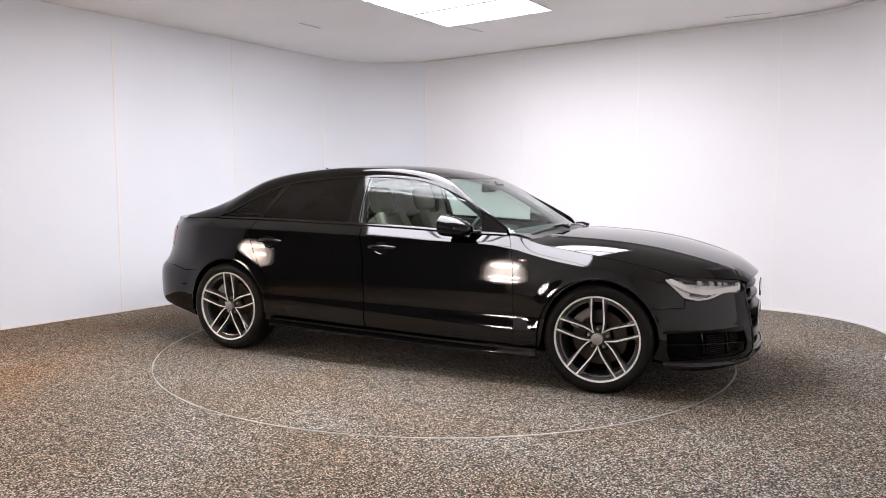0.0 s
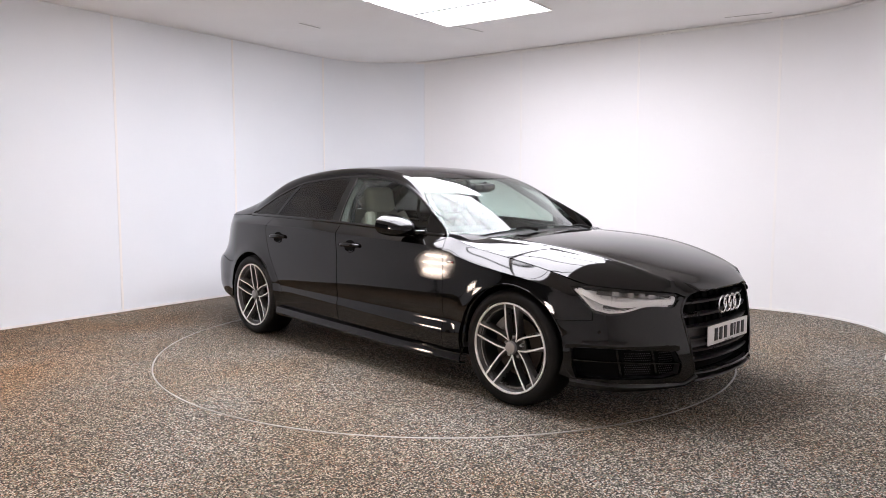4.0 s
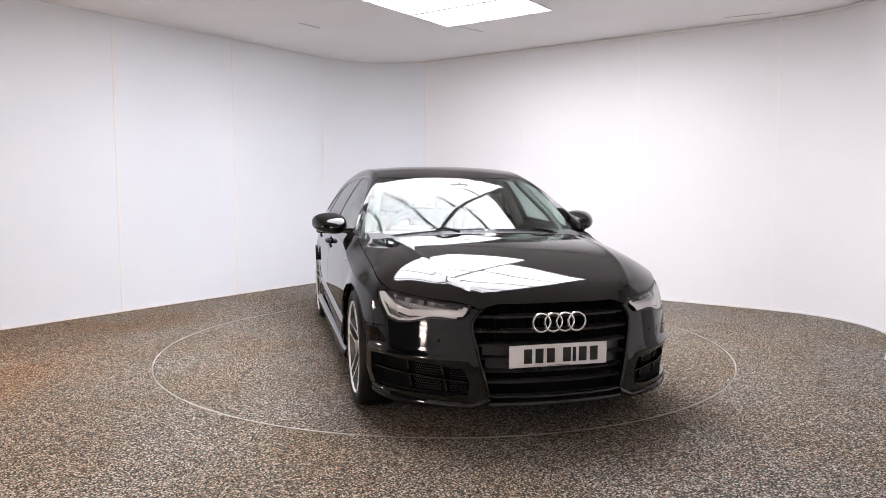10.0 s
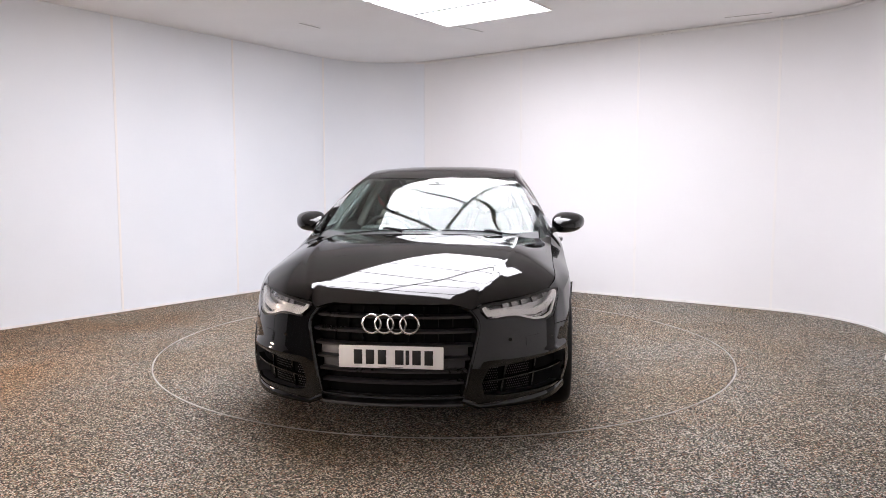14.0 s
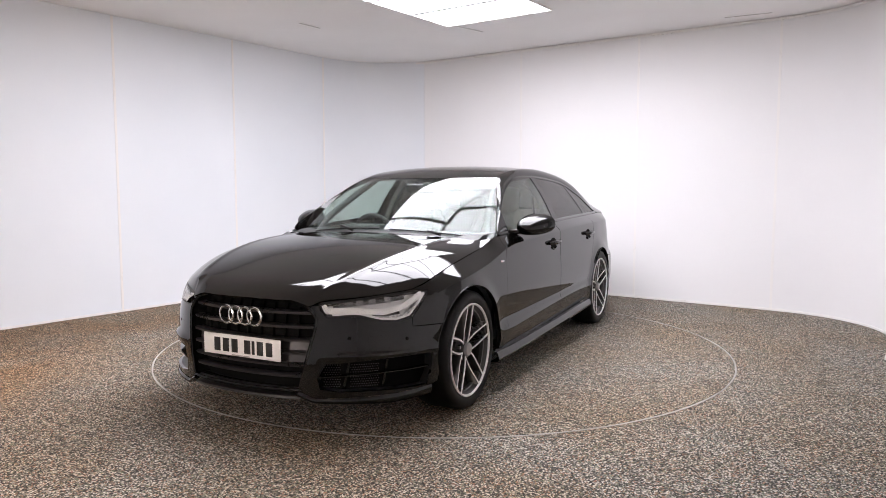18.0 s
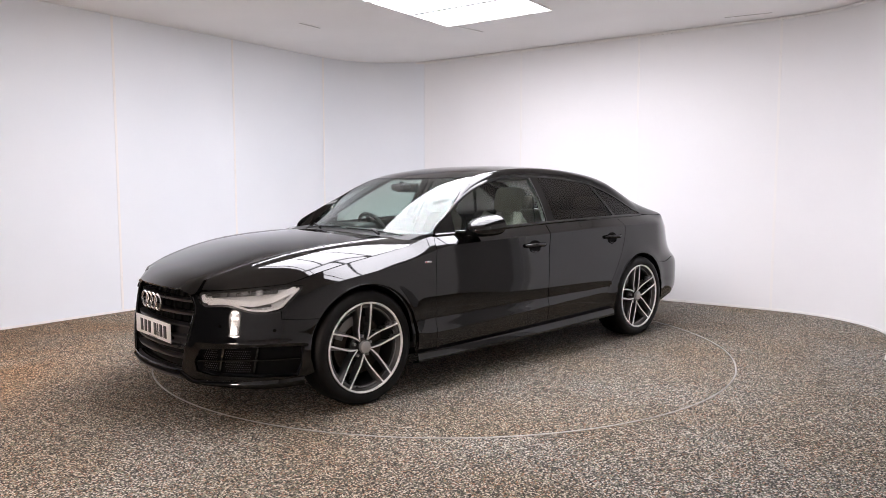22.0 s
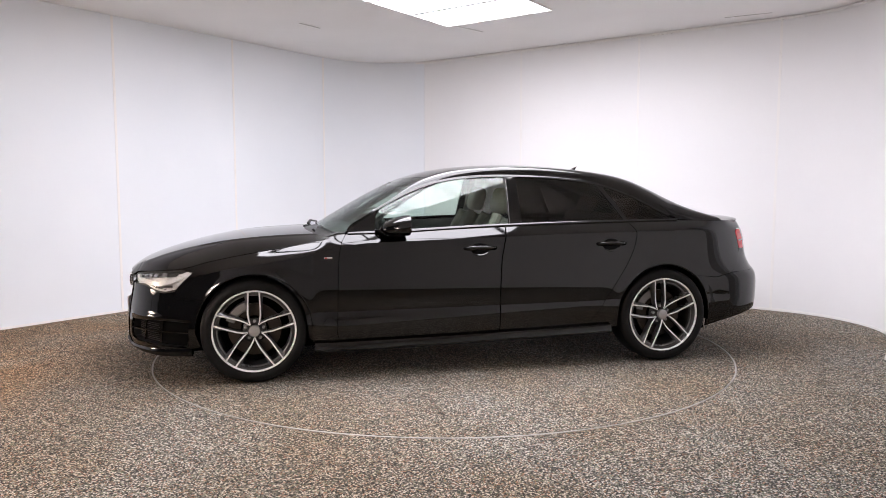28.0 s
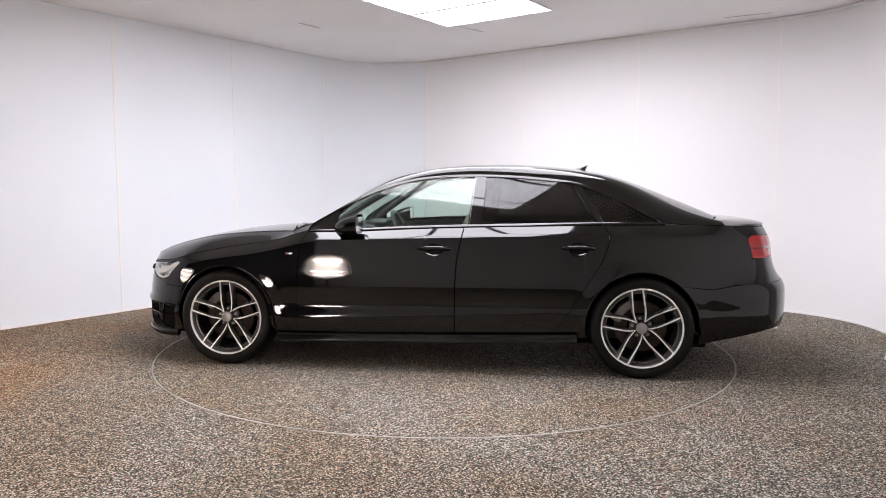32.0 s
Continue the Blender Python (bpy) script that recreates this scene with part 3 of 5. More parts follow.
FRONT_IN = eased([(0.15, 0.03), (0.2, 0.012), (0.25, 0.005), (0.32, 0.002), (0.38, 0.003), (0.44, 0.0075), (0.5, 0.0145), (0.6, 0.028), (0.68, 0.048), (0.74, 0.085), (0.85, 0.2), (1.0, 0.4)], 0.012, 0.005)
REAR_IN = eased([(0.15, 0.14), (0.22, 0.08), (0.3, 0.03), (0.38, 0.004), (0.5, 0.0), (0.57, 0.002), (0.62, 0.014), (0.665, 0.05), (0.74, 0.084), (0.82, 0.1), (0.9, 0.112), (0.95, 0.128), (1.0, 0.155), (1.05, 0.19)], 0.012, 0.005)


def side_in(x, z):
    """How far the side stands in from the outline: the ledge low on the doors tapers off to the rear."""
    if z > 0.46:
        return SIDE_IN(z)
    low = 0.355 + 0.085 * min(1.0, max(0.0, (0.8 - x) / 1.67))
    k = (0.46 - low) / 0.105 * (1 - 0.6 * smooth(0.92, 1.08, x))
    top = SIDE_IN(0.46)
    if z > low:
        return top - k * (top - SIDE_IN(0.46 - 0.105 * (0.46 - z) / (0.46 - low)))
    return top - k * (top - SIDE_IN(0.355)) + SIDE_IN(0.355 - (low - z) * 0.105 / (low - 0.25)) - SIDE_IN(0.355)


def flare(x, z):
    """The swell of the body round the wheel arches."""
    out = 0.0
    for c in (AXLE, -AXLE):
        r = math.hypot(x - c, z - HUB_Z)
        out += 0.01 * math.exp(-((r - ARCH) / 0.06) ** 2) if r > ARCH else 0.01
    return out


def body(s, z):
    """A point of the lower body: s along the outline, z up."""
    (x, y), n = plan_point(s)
    wf, wr = smooth(1.55, 2.12, x), smooth(-1.75, -2.3, x)
    zc = CREASE(x)
    if z <= zc or wf > 0.98:
        d = side_in(x, min(z, zc) if wf < 0.98 else z)
    else:
        d = side_in(x, zc)
    d = d * (1 - wf) * (1 - wr) + FRONT_IN(z) * wf + REAR_IN(z) * wr
    d -= flare(x, z) * (1 - wf) * (1 - wr)
    d -= 0.012 * math.exp(-((z - 0.43) / 0.019) ** 2) * smooth(0.44, 0.56, s) * smooth(1.16, 0.95, s)      # brow over the side intake
    p = Vector((x - n.x * d, y - n.y * d, z))
    mid = (1 - wf) * (1 - wr)
    if z > zc and mid > 0:
        q = (z - zc) / max(0.02, TOP_Z(x) - zc)
        p.y -= mid * max(0.0, p.y - TOP_Y(x)) * min(1.0, max(0, q)) ** (1.02 + 0.12 * smooth(0.75, 1.1, x) + 0.4 * smooth(-1.2, -1.7, x))
    return p


def merge(bms):
    """Several sheets as one."""
    out = bmesh.new()
    for b in bms:
        me = bpy.data.meshes.new('join')
        b.to_mesh(me)
        b.free()
        out.from_mesh(me)
        bpy.data.meshes.remove(me)
    return out


def side_panel(bottom, right, top, left, nu, nv, gap=0.002, depth=0.016, crease=0):
    """A panel of the body side between four lines of (x, z) points."""
    def conv(l):
        return [(s_of_x(x), z) for x, z in l]
    b, r, t, l = conv(bottom), conv(right), conv(top), conv(left)
    return s_panel(b, r, t, l, nu, nv, gap, depth, crease=crease)


def s_panel(b, r, t, l, nu, nv, gap=0.002, depth=0.016, lift=0.0, thick=0.0, crease=0):
    """A panel between four lines of (s, z) points; with crease, that many of its rows lie above the shoulder line."""
    def length(pl):
        return max(0.05, sum(math.dist(pl[i], pl[i + 1]) for i in range(len(pl) - 1)))
    eu = gap / min(length(b), length(t)) if gap else 0
    ev = gap / min(length(l), length(r)) if gap else 0
    bend = []
    for i in range(nu + 1 if crease else 0):
        u = eu + (1 - 2 * eu) * i / nu
        lo, hi = 0.0, 1.0
        for _ in range(18):
            m = (lo + hi) / 2
            s, z = coons(b, r, t, l, u, m)
            lo, hi = (m, hi) if z < CREASE(plan_point(s)[0][0]) else (lo, m)
        bend.append(min(0.97, max(0.4, lo)))
    grid = []
    for j in range(nv + 1):
        v = ev + (1 - 2 * ev) * j / nv
        row = []
        for i in range(nu + 1):
            u = eu + (1 - 2 * eu) * i / nu
            if crease:
                k = nv - crease
                v = bend[i] * j / k if j <= k else bend[i] + (1 - bend[i]) * (j - k) / crease
                v = ev + (1 - 2 * ev) * v
            s, z = coons(b, r, t, l, u, v)
            p = body(s, z)
            if lift:
                n = plan_point(s)[1]
                p += Vector((n.x, n.y, 0)) * (lift(i / nu, j / nv) if callable(lift) else lift)
            row.append(p)
        grid.append(row)
    return sheet(grid, depth, (0, 0, 0.5), thick=thick)


def arc(cx, r, a0, a1, n=20):
    return [(cx + r * math.cos(radians(a0 + (a1 - a0) * i / n)), HUB_Z + r * math.sin(radians(a0 + (a1 - a0) * i / n))) for i in range(n + 1)]


def top_line(x0, x1, n=16, dz=0.0):
    return [(x0 + (x1 - x0) * i / n, TOP_Z(x0 + (x1 - x0) * i / n) + dz) for i in range(n + 1)]


# upper surfaces
CENTRE = eased([(2.44, 0.6), (2.38, 0.668), (2.34, 0.71), (2.31, 0.737), (2.25, 0.773), (2.15, 0.812), (1.95, 0.874), (1.74, 0.922), (1.52, 0.952), (1.3, 0.968), (1.1, 0.976), (0.9, 0.98)], 0.05)
DROP = spline([(0.9, 0.01), (1.33, 0.025), (1.73, 0.045), (1.93, 0.085), (2.1, 0.16), (2.25, 0.28), (2.37, 0.4)])
DECK = spline([(-1.95, 1.085), (-2.068, 1.061), (-2.15, 1.053), (-2.24, 1.046), (-2.31, 1.037), (-2.35, 1.024), (-2.367, 1.008)])
LIP_Z = 1.008
CABIN = eased([(1.06, 0.967), (0.95, 1.036), (0.845, 1.0985), (0.754, 1.152), (0.616, 1.2275), (0.388, 1.334), (0.161, 1.4), (-0.065, 1.434), (-0.292, 1.447), (-0.518, 1.449), (-0.744, 1.439), (-0.971, 1.419), (-1.198, 1.386), (-1.343, 1.348), (-1.425, 1.32), (-1.654, 1.231), (-1.884, 1.138), (-2.068, 1.06), (-2.2, 1.0)], 0.075)


LAMP_TOP = [(0.462, 0.69), (0.64, 0.707), (0.82, 0.722), (s_of_x(1.945), 0.737)]      # upper edge of the headlight, (s, z)


def bonnet_edge():
    """The shut line of the bonnet from the windscreen to the grille."""
    pts = [tuple(body(s_of_x(x), TOP_Z(x))) for x in (0.95, 1.0, 1.1, 1.2, 1.3, 1.4, 1.5, 1.6, 1.7, 1.78, 1.86)]
    for k in range(9):
        q = polyline(LAMP_TOP, 1 - k / 8)
        pts.append(tuple(body(*q) + Vector((0, 0, 0.006))))
    return pts


EDGE = bonnet_edge()
edge_y = spline([(x, y) for x, y, z in EDGE] + [(2.4, 0.26)])
edge_z = spline([(x, z) for x, y, z in EDGE] + [(2.4, 0.655)])
RIDGE = eased([(0.95, 0.62), (1.5, 0.6), (2.0, 0.52), (2.3, 0.41)], 0.08)


def bonnet_z(x, y):
    y = abs(y)
    c, r, e = CENTRE(x), RIDGE(x), edge_y(x)
    r = min(r, e - 0.06)
    sink = 0.024
    c += 0.0055 * math.exp(-((y - r) / 0.015) ** 2) * smooth(0.97, 1.1, x) * smooth(2.2, 2.05, x)      # the raised crease
    if y < r:
        return c - sink * (y / r) ** 2
    q = min(1.15, (y - r) / (e - r))
    full = CENTRE(x) - sink - edge_z(x)
    k = min(full, 0.03 + 0.16 * full)
    return c - sink - k * q - (full - k) * q ** 2.2


def cabin_z(x, y):
    q = abs(y) / 0.7
    bend = 0.16 * smooth(0.15, 0.85, x) - 0.13 * smooth(-1.15, -1.9, x)
    return CABIN(x + bend * q * q) - 0.045 * q ** 2.4


def side_y(x, z):
    """Half the cabin's width at the side glass."""
    base = TOP_Y(x) - 0.002
    h = z - TOP_Z(x)
    return base - 0.43 * h - 0.52 * h * h


def top_panel(b, r, t, l, nu, nv, height, gap=0.002, depth=0.014, thick=0.0):
    """A panel seen from above between four lines of (x, y) points."""
    def length(pl):
        return sum(math.dist(pl[i], pl[i + 1]) for i in range(len(pl) - 1))
    eu, ev = (gap / min(length(b), length(t)), gap / min(length(l), length(r))) if gap else (0, 0)
    grid = []
    for j in range(nv + 1):
        v = ev + (1 - 2 * ev) * j / nv
        row = []
        for i in range(nu + 1):
            u = eu + (1 - 2 * eu) * i / nu
            x, y = coons(b, r, t, l, u, v)
            row.append(Vector((x, y, height(x, y))))
        grid.append(row)
    return sheet(grid, depth, (0, 0, 0.2), thick=thick)


def glass_panel(b, r, t, l, nu, nv, side=True, lift=0.0, thick=0.004):
    """A side window between four lines of (x, z) points."""
    grid = []
    for j in range(nv + 1):
        row = []
        for i in range(nu + 1):
            x, z = coons(b, r, t, l, i / nu, j / nv)
            row.append(Vector((x, side_y(x, z) + lift, z)))
        grid.append(row)
    return sheet(grid, 0.004, (0, 0, 0.8), thick=thick)


WIN_TOP = rounded([(0.853, 1.0), (0.751, 1.066), (0.547, 1.182), (0.345, 1.274), (0.143, 1.332), (-0.059, 1.358), (-0.26, 1.367), (-0.461, 1.364), (-0.662, 1.353), (-0.863, 1.333), (-1.025, 1.308), (-1.256, 1.222), (-1.458, 1.115), (-1.6, 1.045)], 4)
win_top = spline(WIN_TOP)
FRONT_CUT = rounded([(0.885, 0.25), (0.921, 0.3), (0.918, 0.45), (0.914, 0.63), (0.908, 0.785), (0.888, 0.9), (0.853, 0.963)], 5)
MID_CUT = [(-0.203, 0.25), (-0.205, 0.6), (-0.216, 0.785), (-0.248, 0.939), (-0.262, 1.005)]
REAR_CUT = rounded([(-0.8, 0.27), (-0.87, 0.305), (-0.946, 0.395), (-1.021, 0.513), (-1.096, 0.629), (-1.171, 0.746), (-1.222, 0.861), (-1.238, 0.955), (-1.2, 1.026)], 5)
SCREEN_TOP, SCREEN_LOW = 0.36, 1.03
BACK_TOP, BACK_LOW = -1.3, -2.06


def build_body(car):
    P = M["paint"]
    # front wing: over the front arch, from the door to the headlight
    p60, p34 = arc(AXLE, ARCH, 60, 60, 1)[0], arc(AXLE, ARCH, 34, 34, 1)[0]
    tip, low_tip = (plan_point(1.107)[0][0], 0.735), (plan_point(0.972)[0][0], 0.606)
    wing = merge([side_panel([(0.885, 0.25), (1.075, 0.25)] + arc(AXLE, ARCH, 175, 60, 26), [p60, (1.74, 0.7), tip, (1.85, TOP_Z(1.85))], top_line(0.853, 1.85, 20), FRONT_CUT, 48, 40, 0, crease=9),
                  side_panel(arc(AXLE, ARCH, 60, 34, 8), [p34, (low_tip[0] + 0.012, 0.556), low_tip], [tip, low_tip], [p60, (1.74, 0.7), tip], 10, 10, 0),
                  side_panel([tip, (1.944, 0.742)], [(1.944, 0.742), (1.944, 0.7435)], [(1.85, TOP_Z(1.85)), (1.944, 0.7435)], [tip, (1.85, TOP_Z(1.85))], 8, 3, 0)])
    pair("front_wing", wing, P, car, sharp=18)
    # doors
    fd = side_panel([(-0.203, 0.25), (0.885, 0.25)], FRONT_CUT, top_line(-0.262, 0.853), MID_CUT, 30, 62, 0.003, crease=7)
    rd = side_panel([(-0.8, 0.27), (-0.203, 0.25)], MID_CUT, top_line(-1.2, -0.262), REAR_CUT, 32, 62, 0.003, crease=7)
    f1, f2 = pair("front_door", fd, P, car, sharp=18)
    r1, r2 = pair("rear_door", rd, P, car, sharp=18)
    # rear quarter, in a sheet over the arch and one before it
    k = next(i for i, q in enumerate(REAR_CUT) if q[1] > 0.62)
    p40 = arc(-AXLE, ARCH, 40, 40, 1)[0]
    low = arc(-AXLE, ARCH, 130, 40, 22) + [REAR_CUT[k]]
    tail = [low[0], (-1.9, 0.61), (-2.05, 0.637), (-2.15, 0.7), (-2.23, 0.8), (-2.195, 0.93), (-2.24, 0.962), (-2.26, 1.008)]
    q = merge([side_panel(low, REAR_CUT[k:], top_line(-2.26, -1.2), tail, 48, 34, 0, crease=8),
               side_panel([(-1.091, 0.27), (-0.8, 0.27)], REAR_CUT[:k + 1], [p40, REAR_CUT[k]], arc(-AXLE, ARCH, -11, 40, 10), 10, 14, 0)])
    pair("rear_quarter", q, P, car, sharp=18)
    # sill
    grid = []
    for x0, z0, y0 in ((0, 0.252, 0.905), (0, 0.247, 0.922), (0, 0.236, 0.93), (0, 0.205, 0.937), (0, 0.188, 0.93), (0, 0.178, 0.88)):
        grid.append([Vector((1.07 - 2.1 * i / 20, y0 - 0.01 * smooth(0.8, 1.07, 1.07 - 2.1 * i / 20), z0 + 0.045 * (i / 20) ** 1.5)) for i in range(21)])
    pair("sill", sheet(grid, 0.008, (0, 0, 0.3)), P, car)
    # bonnet
    half_front = [(2.333, 0.0), (2.331, 0.1), (2.322, 0.2), (2.303, 0.31), (2.285, 0.39)] + [(x - 0.003, y) for x, y, z in EDGE[11:][::-1]]
    front = [(x, -y) for x, y in half_front[::-1]][:-1] + half_front
    edge = [(x, y - 0.003) for x, y, z in EDGE[:12][::-1]]
    back = rounded([edge[-1], (1.03, 0.65), (1.1, 0.35), (1.115, 0.0)], 5)
    back = [(x, -y) for x, y in back][:-1] + back[::-1]
    bon = top_panel(front, edge, back, [(x, -y) for x, y in edge], 132, 30, bonnet_z)
    part("bonnet", bon, P, car)
    # roof
    ry = 0.567
    fr = [(SCREEN_TOP - 0.11 * (y / ry) ** 2, y) for y in np.linspace(-ry, ry, 17)]
    bk = [(BACK_TOP + 0.09 * (y / ry) ** 2, y) for y in np.linspace(-ry, ry, 17)]
    part("roof", top_panel(fr, [(fr[-1][0] + (bk[-1][0] - fr[-1][0]) * k / 8, ry) for k in range(9)], bk, [(fr[0][0] + (bk[0][0] - fr[0][0]) * k / 8, -ry) for k in range(9)], 28, 30, cabin_z), P, car)
    # windscreen and rear window
    lowf = [(SCREEN_LOW - 0.16 * (y / 0.745) ** 2, y) for y in np.linspace(-0.805, 0.805, 17)]
    scr = top_panel(lowf, [lerp(lowf[-1], fr[-1], k / 8) for k in range(9)], fr, [lerp(lowf[0], fr[0], k / 8) for k in range(9)], 28, 20, cabin_z, 0.0015, thick=0.005)
    part("windscreen", scr, M["screen"], car, "greenish laminated windscreen")
    lowb = [(BACK_LOW + 0.14 * (y / 0.6) ** 2, y) for y in np.linspace(-0.6, 0.6, 17)]
    rw = top_panel(bk, [lerp(bk[-1], lowb[-1], k / 8) for k in range(9)], lowb, [lerp(bk[0], lowb[0], k / 8) for k in range(9)], 24, 16, cabin_z, 0.0015, thick=0.005)
    part("rear_window", rw, M["privacy"], car, "dark tinted rear window")
    # cant rail from the wing over the doors to the boot
    outer = [(0.86, 0.972)] + WIN_TOP[1:-1] + [(-1.6, 1.04), (-1.75, 1.03), (-1.9, 1.028), (-1.99, 1.026)]
    ia = next(i for i, q in enumerate(outer) if q[0] < 0.27)
    ib = next(i for i, q in enumerate(outer) if q[0] < -1.16)
    lines = []
    for ins, outs, cnt in (([lowf[-1], fr[-1]], outer[:ia + 1], 24), ([fr[-1], bk[-1]], outer[ia:ib + 1], 26), ([bk[-1], lowb[-1]], outer[ib:], 24)):
        for i in range(cnt + (outs[-1] is outer[-1])):
            p, q = polyline(ins, i / cnt), polyline(outs, i / cnt)
            lines.append((Vector((p[0], p[1], cabin_z(*p))), Vector((q[0], side_y(*q) + 0.004, q[1]))))
    n = len(lines) - 1
    grid = []
    for k in range(9):
        v = k / 8
        row = []
        for i in range(n + 1):
            a, b = lines[i]
            c = a.lerp(b, v)
            span = (b - a).length
            up = Vector((0.25 * smooth(0.4, 0.1, i / n), 1, 1.0)).normalized()
            c += up * 4 * v * (1 - v) * min(0.03, span * (0.115 + 0.035 * smooth(0.15, 0.5, i / n)))
            row.append(c)
        grid.append(row)
    pair("cant_rail", sheet(grid, 0.01, (0, 0, 0.8)), P, car)
    # boot lid: its rim follows the rear quarters and the tail panel
    rim = [body(s_of_x(x), TOP_Z(x)) + Vector((0, -0.003, 0.0)) for x in np.linspace(-1.995, -2.26, 8)]
    rim[-1].z = LIP_Z
    s0 = s_of_x(-2.26)
    tail_line = [body(s0 + (TOTAL - s0) * k / 14, LIP_Z) + Vector((-0.002, 0, 0)) for k in range(15)]
    tail_line[0] = rim[-1]
    rear_line = [(p.x, -p.y, p.z) for p in tail_line][:-1] + [tuple(p) for p in tail_line[::-1]]
    half = []
    for k in range(11):
        y = 0.6 * k / 10
        x = -2.068 + 0.14 * (y / 0.6) ** 2
        half.append((x, y, cabin_z(x + 0.004, y) - 0.002))
    half.append(tuple(rim[0]))
    head = [(x, -y, z) for x, y, z in half[::-1]][:-1] + half
    edge_l, edge_r = [(p.x, -p.y, p.z) for p in rim], [tuple(p) for p in rim]
    grid = []
    for j in range(17):
        v = j / 16
        row = []
        for i in range(37):
            u = i / 36
            x, y, z = coons(head, edge_r, rear_line, edge_l, u, v)
            z += (DECK(max(-2.367, x)) - (1.061 + (LIP_Z - 1.061) * v)) * (1 - abs(2 * u - 1) ** 3) * smooth(0, 0.25, v)
            row.append(Vector((x, y, z)))
        grid.append(row)
    part("boot_lid", sheet(grid, 0.014, (0, 0, 0.2)), P, car)
    # rolled lips of the wheel arches
    for c, a0, a1 in ((AXLE, 14, 176), (-AXLE, -10, 176)):
        line = arc(c, ARCH + 0.004, a0, a1, 40) + ([(1.079, 0.31), (1.074, 0.255)] if c > 0 else [])
        pts = [body(s_of_x(x), z) + Vector((0, -0.003, 0)) for x, z in line]
        pair("arch_lip", tube(bmesh.new(), pts, 0.0055, 8), P, car)
    return f1, f2, r1, r2


def build_windows(car):
    sill = 0.012
    fw_low = [(0.66 + (-0.3 - 0.66) * i / 10, TOP_Z(0.66 + (-0.3 - 0.66) * i / 10) + sill) for i in range(11)]
    def wt(x, d=0.012):
        return win_top(x) - d
    fw_front = [(0.66, TOP_Z(0.66) + sill), (0.64, wt(0.64))]
    fw_top = [(0.64 + (-0.325 - 0.64) * i / 14, wt(0.64 + (-0.325 - 0.64) * i / 14)) for i in range(15)]
    bl = [fw_low[-1], fw_top[-1]]
    pair("front_window", glass_panel(fw_low, bl, fw_top, fw_front, 20, 12), M["glass"], car, "clear greenish side window")
    rl = [(-0.385 + (-1.17 + 0.385) * i / 10, TOP_Z(-0.385 + (-1.17 + 0.385) * i / 10) + sill) for i in range(11)]
    rt = [(-0.395 + (-1.0 + 0.395) * i / 10, wt(-0.395 + (-1.0 + 0.395) * i / 10)) for i in range(11)]
    pair("rear_side_window", glass_panel(rl, [rl[-1], rt[-1]], rt, [rl[0], rt[0]], 18, 12), M["privacy"], car, "dark tinted side window")
    ql = [(-1.205 + (-1.56 + 1.205) * i / 8, TOP_Z(-1.205 + (-1.56 + 1.205) * i / 8) + sill) for i in range(9)]
    qt = [(-1.05 + (-1.555 + 1.05) * i / 8, wt(-1.05 + (-1.555 + 1.05) * i / 8)) for i in range(9)]
    pair("quarter_window", glass_panel(ql, [ql[-1], qt[-1]], qt, [ql[0], qt[0]], 14, 8), M["privacy"], car, "dark tinted quarter window")
    # pillar covers between the panes
    def cover(x0b, x1b, x0t, x1t, lift):
        b = [(x0b, TOP_Z(x0b) + 0.004), (x1b, TOP_Z(x1b) + 0.004)]
        t = [(x0t, wt(x0t, 0.016)), (x1t, wt(x1t, 0.016))]
        return glass_panel(b, [b[1], t[1]], t, [b[0], t[0]], 6, 10, lift=lift, thick=0.008)
    pair("pillar_cover", cover(-0.285, -0.385, -0.315, -0.395, 0.003), M["gloss_black"], car, "gloss black pillar cover")
    pair("pillar_cover", cover(-1.17, -1.205, -1.0, -1.05, 0.003), M["gloss_black"], car)
    pair("mirror_sail", cover(0.84, 0.66, 0.83, 0.64, 0.002), M["gloss_black"], car, "black triangular panel ahead of the window")
    # grey channel at the rear edge of the front pane
    grid = [[Vector((x + dx, side_y(x + dx, z) + 0.0035, z)) for x, z in [lerp(bl[0], bl[1], k / 10) for k in range(11)]] for dx in (0.003, 0.007)]
    pair("window_channel", sheet(grid, 0.003, (0, 0, 0.8), thick=0.003), M["channel"], car, "thin grey window channel")
    # black frames round the panes
    top = [q for q in WIN_TOP if -1.57 < q[0] < 0.84]
    grid = [[Vector((x, side_y(x, z - dz) + dy, z - dz)) for x, z in top] for dz, dy in ((0.0, 0.004), (0.004, 0.007), (0.016, 0.006), (0.021, 0.001))]
    pair("window_frame", sheet(grid, 0.004, (0, 0, 0.8)), M["gloss_black"], car, "gloss black window frame")
    # belt moulding
    grid = []
    for dz, dy in ((-0.004, 0.006), (0.003, 0.011), (0.011, 0.009), (0.016, 0.0)):
        grid.append([Vector((x, side_y(x, TOP_Z(x) + dz) + dy, TOP_Z(x) + dz)) for x in np.linspace(0.84, -1.6, 50)])
    pair("belt_moulding", sheet(grid, 0.004, (0, 0, 0.8)), M["gloss_black"], car, "gloss black moulding below the windows")


